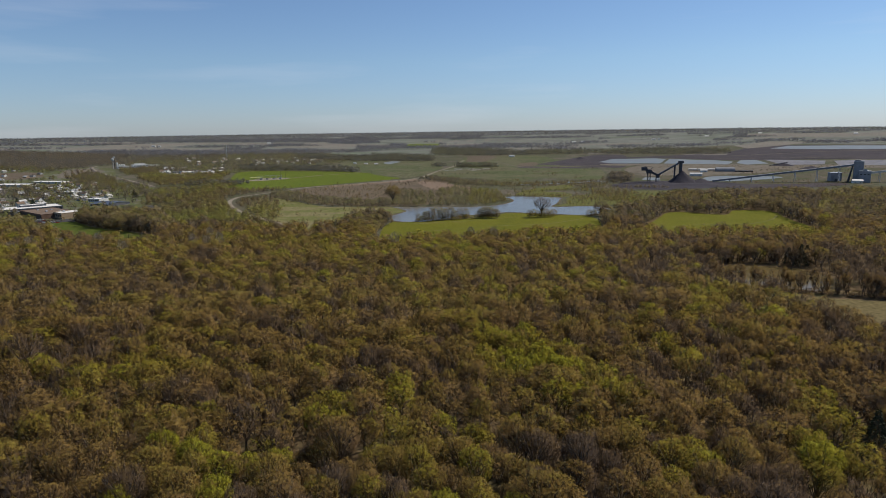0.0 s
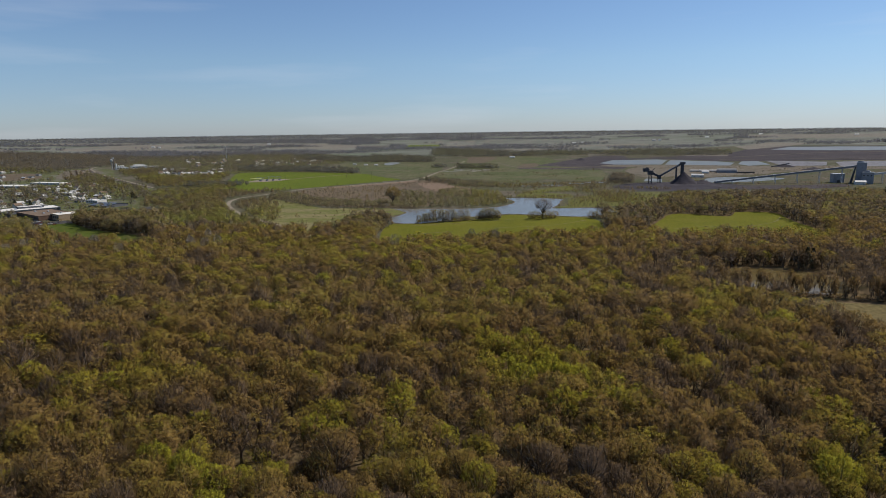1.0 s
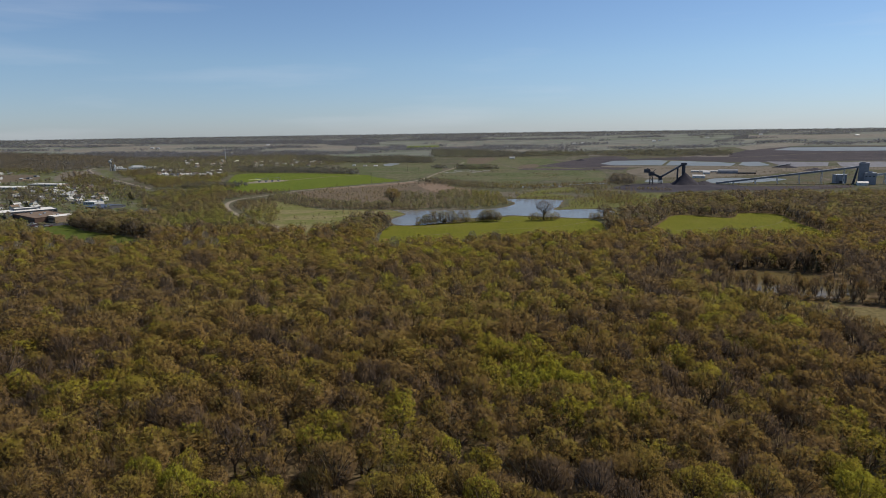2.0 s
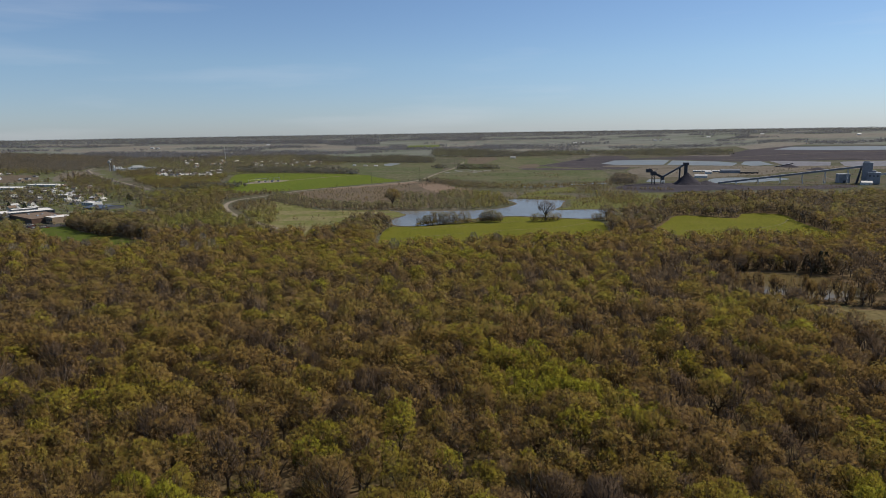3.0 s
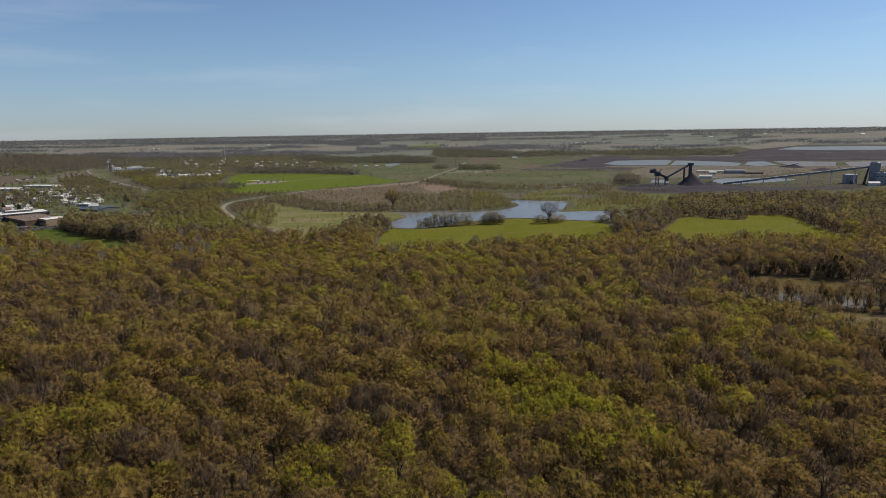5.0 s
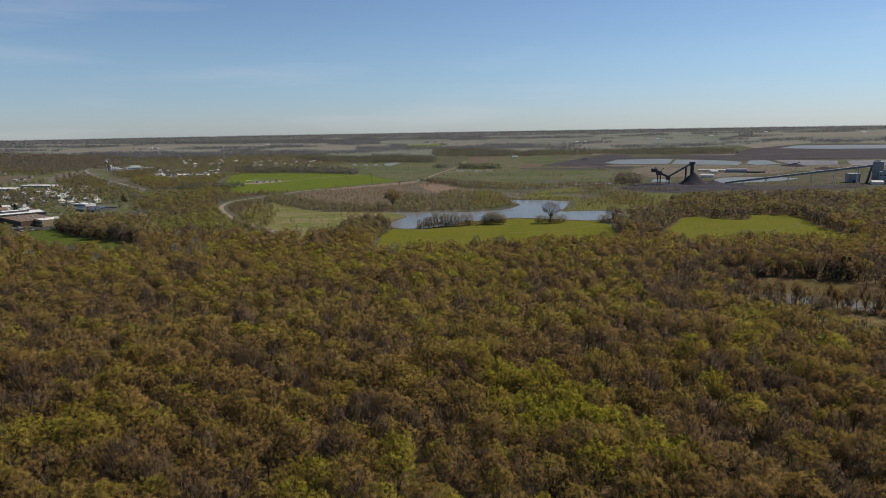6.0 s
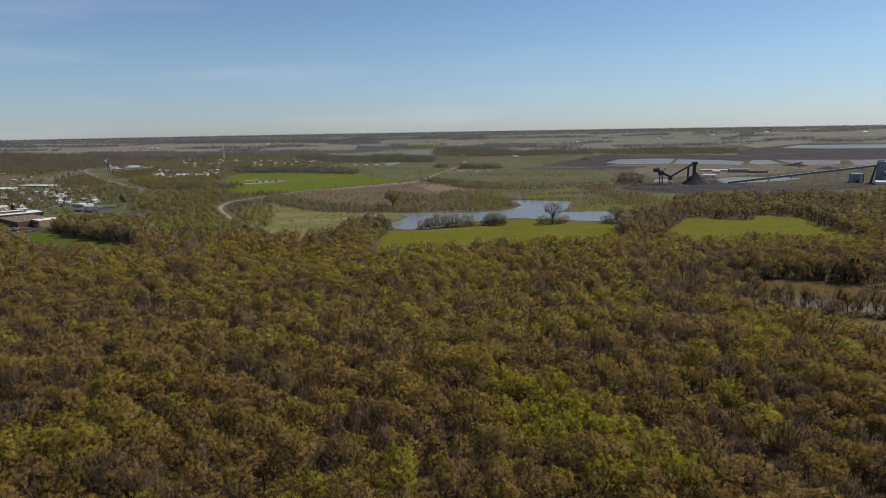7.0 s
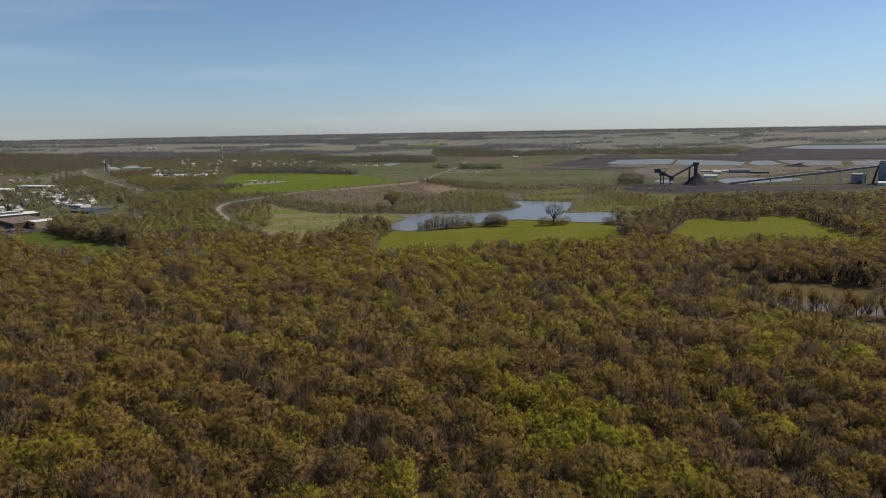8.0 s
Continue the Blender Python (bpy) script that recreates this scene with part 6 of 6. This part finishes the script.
for k in range(0, 22, 2):
    plant_at(OAK[k % 3], -30 + 2.9 * k + shore_rng.uniform(-1.5, 1.5), 793 + 0.9 * k + shore_rng.uniform(-3, 4), (11 + 7.5 * math.sin(math.pi * (k + 1) / 23)) * shore_rng.uniform(0.85, 1.15), 0.95)
for k in range(7):
    plant_at(OAK[k % 3], 48 + 3.9 * k, 816 + shore_rng.uniform(-4, 4), (10 + 8 * math.sin(math.pi * (k + 1) / 8)) * shore_rng.uniform(0.9, 1.1), 1.0)
plant_at(NAKED, 128, 818, 27, 1.05)
for k in range(7):
    plant_at(BUSH[k % 2], 113 + 5.2 * k, 817 + shore_rng.uniform(-3, 3), shore_rng.uniform(9, 13), 1.35)
plant_at(NAKED, 206, 818, 21, 1.2)
for k in range(5):
    plant_at(BUSH[k % 2], 190 + 6 * k, 818 + shore_rng.uniform(-4, 5), shore_rng.uniform(9, 13), 1.3)
for k in range(16):
    plant_at(BUSH[k % 2], -32 + 6.6 * k - (3 if k > 9 else 0), 789 + 1.9 * k + shore_rng.uniform(-3, 3), shore_rng.uniform(5, 8.5), 1.6)
plant_at(BUSH[1], -30, 790, 5, 1.6)
plant_at(BUSH[0], -63, 789, 4, 1.2)
plant_at(GIANT, -78, 984, 31, 1.05)


def conifer(x, y, high, spread):
    b = tagged(new("conifer"), "dark green conifer among bare woods", "tree", "conifers")
    b.location = (x, y, 0)
    tris = []
    for k in range(900):
        u = shore_rng.uniform(0.08, 1.0)
        a, r = shore_rng.uniform(0, 6.28), spread * (1.02 - u) * shore_rng.uniform(0.55, 1.05)
        p = np.array((r * math.cos(a), r * math.sin(a), high * u))
        d = unit(np.array((math.cos(a), math.sin(a), -0.25)) + shore_rng.normal(0, 0.3, 3))
        w = unit(np.cross(d, shore_rng.normal(0, 1, 3)))
        tris.append((p - w * 0.3, p + w * 0.3, p + d * 0.9))
    crown = new("crown", tri_mesh("crown", np.array(tris), [EVERGREEN], np.zeros(900), np.zeros(900)))
    trunk = new("trunk", tri_mesh("trunk", np.array(stick((0, 0, -0.3), (0, 0, high * 0.9), 0.25, 0.05, 6)), [BARK], np.zeros(12), np.zeros(12)))
    crown.parent = trunk.parent = b


# the three behind the pond are added for a dark clump of shadow
for row in ((146, 199, 21, 6.0), (291, 505, 19, 6.5), (299, 511, 17, 6.0), (285, 512, 15, 5.5), (-655, 1010, 14, 4.0), (-560, 1150, 12, 4.5), (-552, 1142, 10, 4.0), (-700, 1040, 12, 4.0)):
    conifer(*row)


# pale rubble heaps on the plain
rub_rng = np.random.default_rng(31)
tris = []
rx, ry = scatter([(1, 1696), (128, 1745), (134, 1824), (46, 1859), (1, 1787)], 8.0, rub_rng)
keep = soft_noise(rx, ry, 20, 3) > 0.5
for x, y in zip(rx[keep], ry[keep]):
    z, r, h = float(rise(x, y)), rub_rng.uniform(1.2, 4.0), rub_rng.uniform(0.8, 2.4)
    ring = [(x + r * rub_rng.uniform(0.7, 1.2) * math.cos(a), y + r * rub_rng.uniform(0.7, 1.2) * math.sin(a), z) for a in np.arange(6) * math.pi / 3]
    for k in range(6):
        tris.append((ring[k], ring[(k + 1) % 6], (x, y, z + h)))
tagged(new("rubble", tri_mesh("rubble", np.array(tris), [RUBBLE], np.zeros(len(tris)), np.zeros(len(tris)))), "pale rubble heaps in a row on the plain", "rubble", kind="stuff")

mast = site("radio_mast", -837, 2483, 0, "thin grey lattice radio mast over the suburb", "radio mast")
bm = bmesh.new()
for a in range(3):
    c, d = math.cos(a * 2.094), math.sin(a * 2.094)
    beam(bm, (c * 1.6, d * 1.6, -0.3), (c * 0.5, d * 0.5, 52), 0.35, 0.35)
part("legs", bm, GALVANISED, mast)
bm = bmesh.new()
for k in range(13):
    for a in range(3):
        z = 4 * k
        r0, r1 = 1.6 - 1.1 * z / 52, 1.6 - 1.1 * (z + 4) / 52
        beam(bm, (math.cos(a * 2.094) * r0, math.sin(a * 2.094) * r0, z), (math.cos((a + 1) * 2.094) * r1, math.sin((a + 1) * 2.094) * r1, z + 4), 0.18, 0.18)
part("bracing", bm, GALVANISED, mast)

# pale bare sycamores in the woods
PALE_BARK = plain("pale_sycamore_bark", (0.28, 0.24, 0.185), 0.9, wear=0.3, scale=0.8)
bark, leaf, shift, ways = FINE_BARE[1]
sycamore = tagged(new("tree"), "pale bare sycamore tree above brown woods", "tree", "pale sycamores")
for part_name, tris in (("trunk", bark), ("crown", leaf[::7])):
    new(part_name, tri_mesh(part_name, tris, [PALE_BARK], np.zeros(len(tris)), np.zeros(len(tris)))).parent = sycamore
for x, y in ((-394, 571), (-391, 590), (-355, 582), (-290, 568), (-240, 604), (-224, 592), (-212, 599), (-237, 643), (-335, 606), (-45, 584), (27, 621), (50, 619)):
    plant_at(sycamore, x, y, shore_rng.uniform(20, 23), 0.85)

# thin tall trees along the pond bank
BANK_TREES = [lone_tree(shape, t) for shape, t in ((TALL[0], 0.14), (SLENDER[0], 0.24), (TALL[1], 0.34), (SLENDER[1], 0.2), (SLENDER[2], 0.3))]
for o in BANK_TREES:
    tagged(o, "tall thin brown tree on the muddy pond bank", "tree", "bank trees")
for k in range(70):
    u = shore_rng.uniform(0, 1)
    plant_at(BANK_TREES[k % 5], 194 + 136 * u, 456 - 60 * u + shore_rng.uniform(-6, 4), shore_rng.uniform(12, 20), shore_rng.uniform(0.55, 0.85))

BRUSH = tagged(lone_tree(FULL[2], 0.2, "bush"), "low dark brush on the muddy pond bank", "bush", "bank brush")
for k in range(46):
    u = k / 45
    plant_at(BRUSH, 198 + 128 * u + shore_rng.uniform(-2, 2), 449 - 58 * u + shore_rng.uniform(-3, 3), shore_rng.uniform(3.0, 5.5), 1.7)
for k in range(26):
    u = k / 25
    plant_at(BANK_TREES[(k * 2) % 5], 212 + 92 * u + shore_rng.uniform(-3, 3), 520 + 14 * math.sin(u * 3.1) - 14 * u + shore_rng.uniform(-3, 5), shore_rng.uniform(17, 22), 0.85)
    plant_at(BRUSH, 210 + 94 * u + shore_rng.uniform(-3, 3), 517 + 14 * math.sin(u * 3.1) - 14 * u + shore_rng.uniform(-2, 4), shore_rng.uniform(3.5, 7), 1.6)
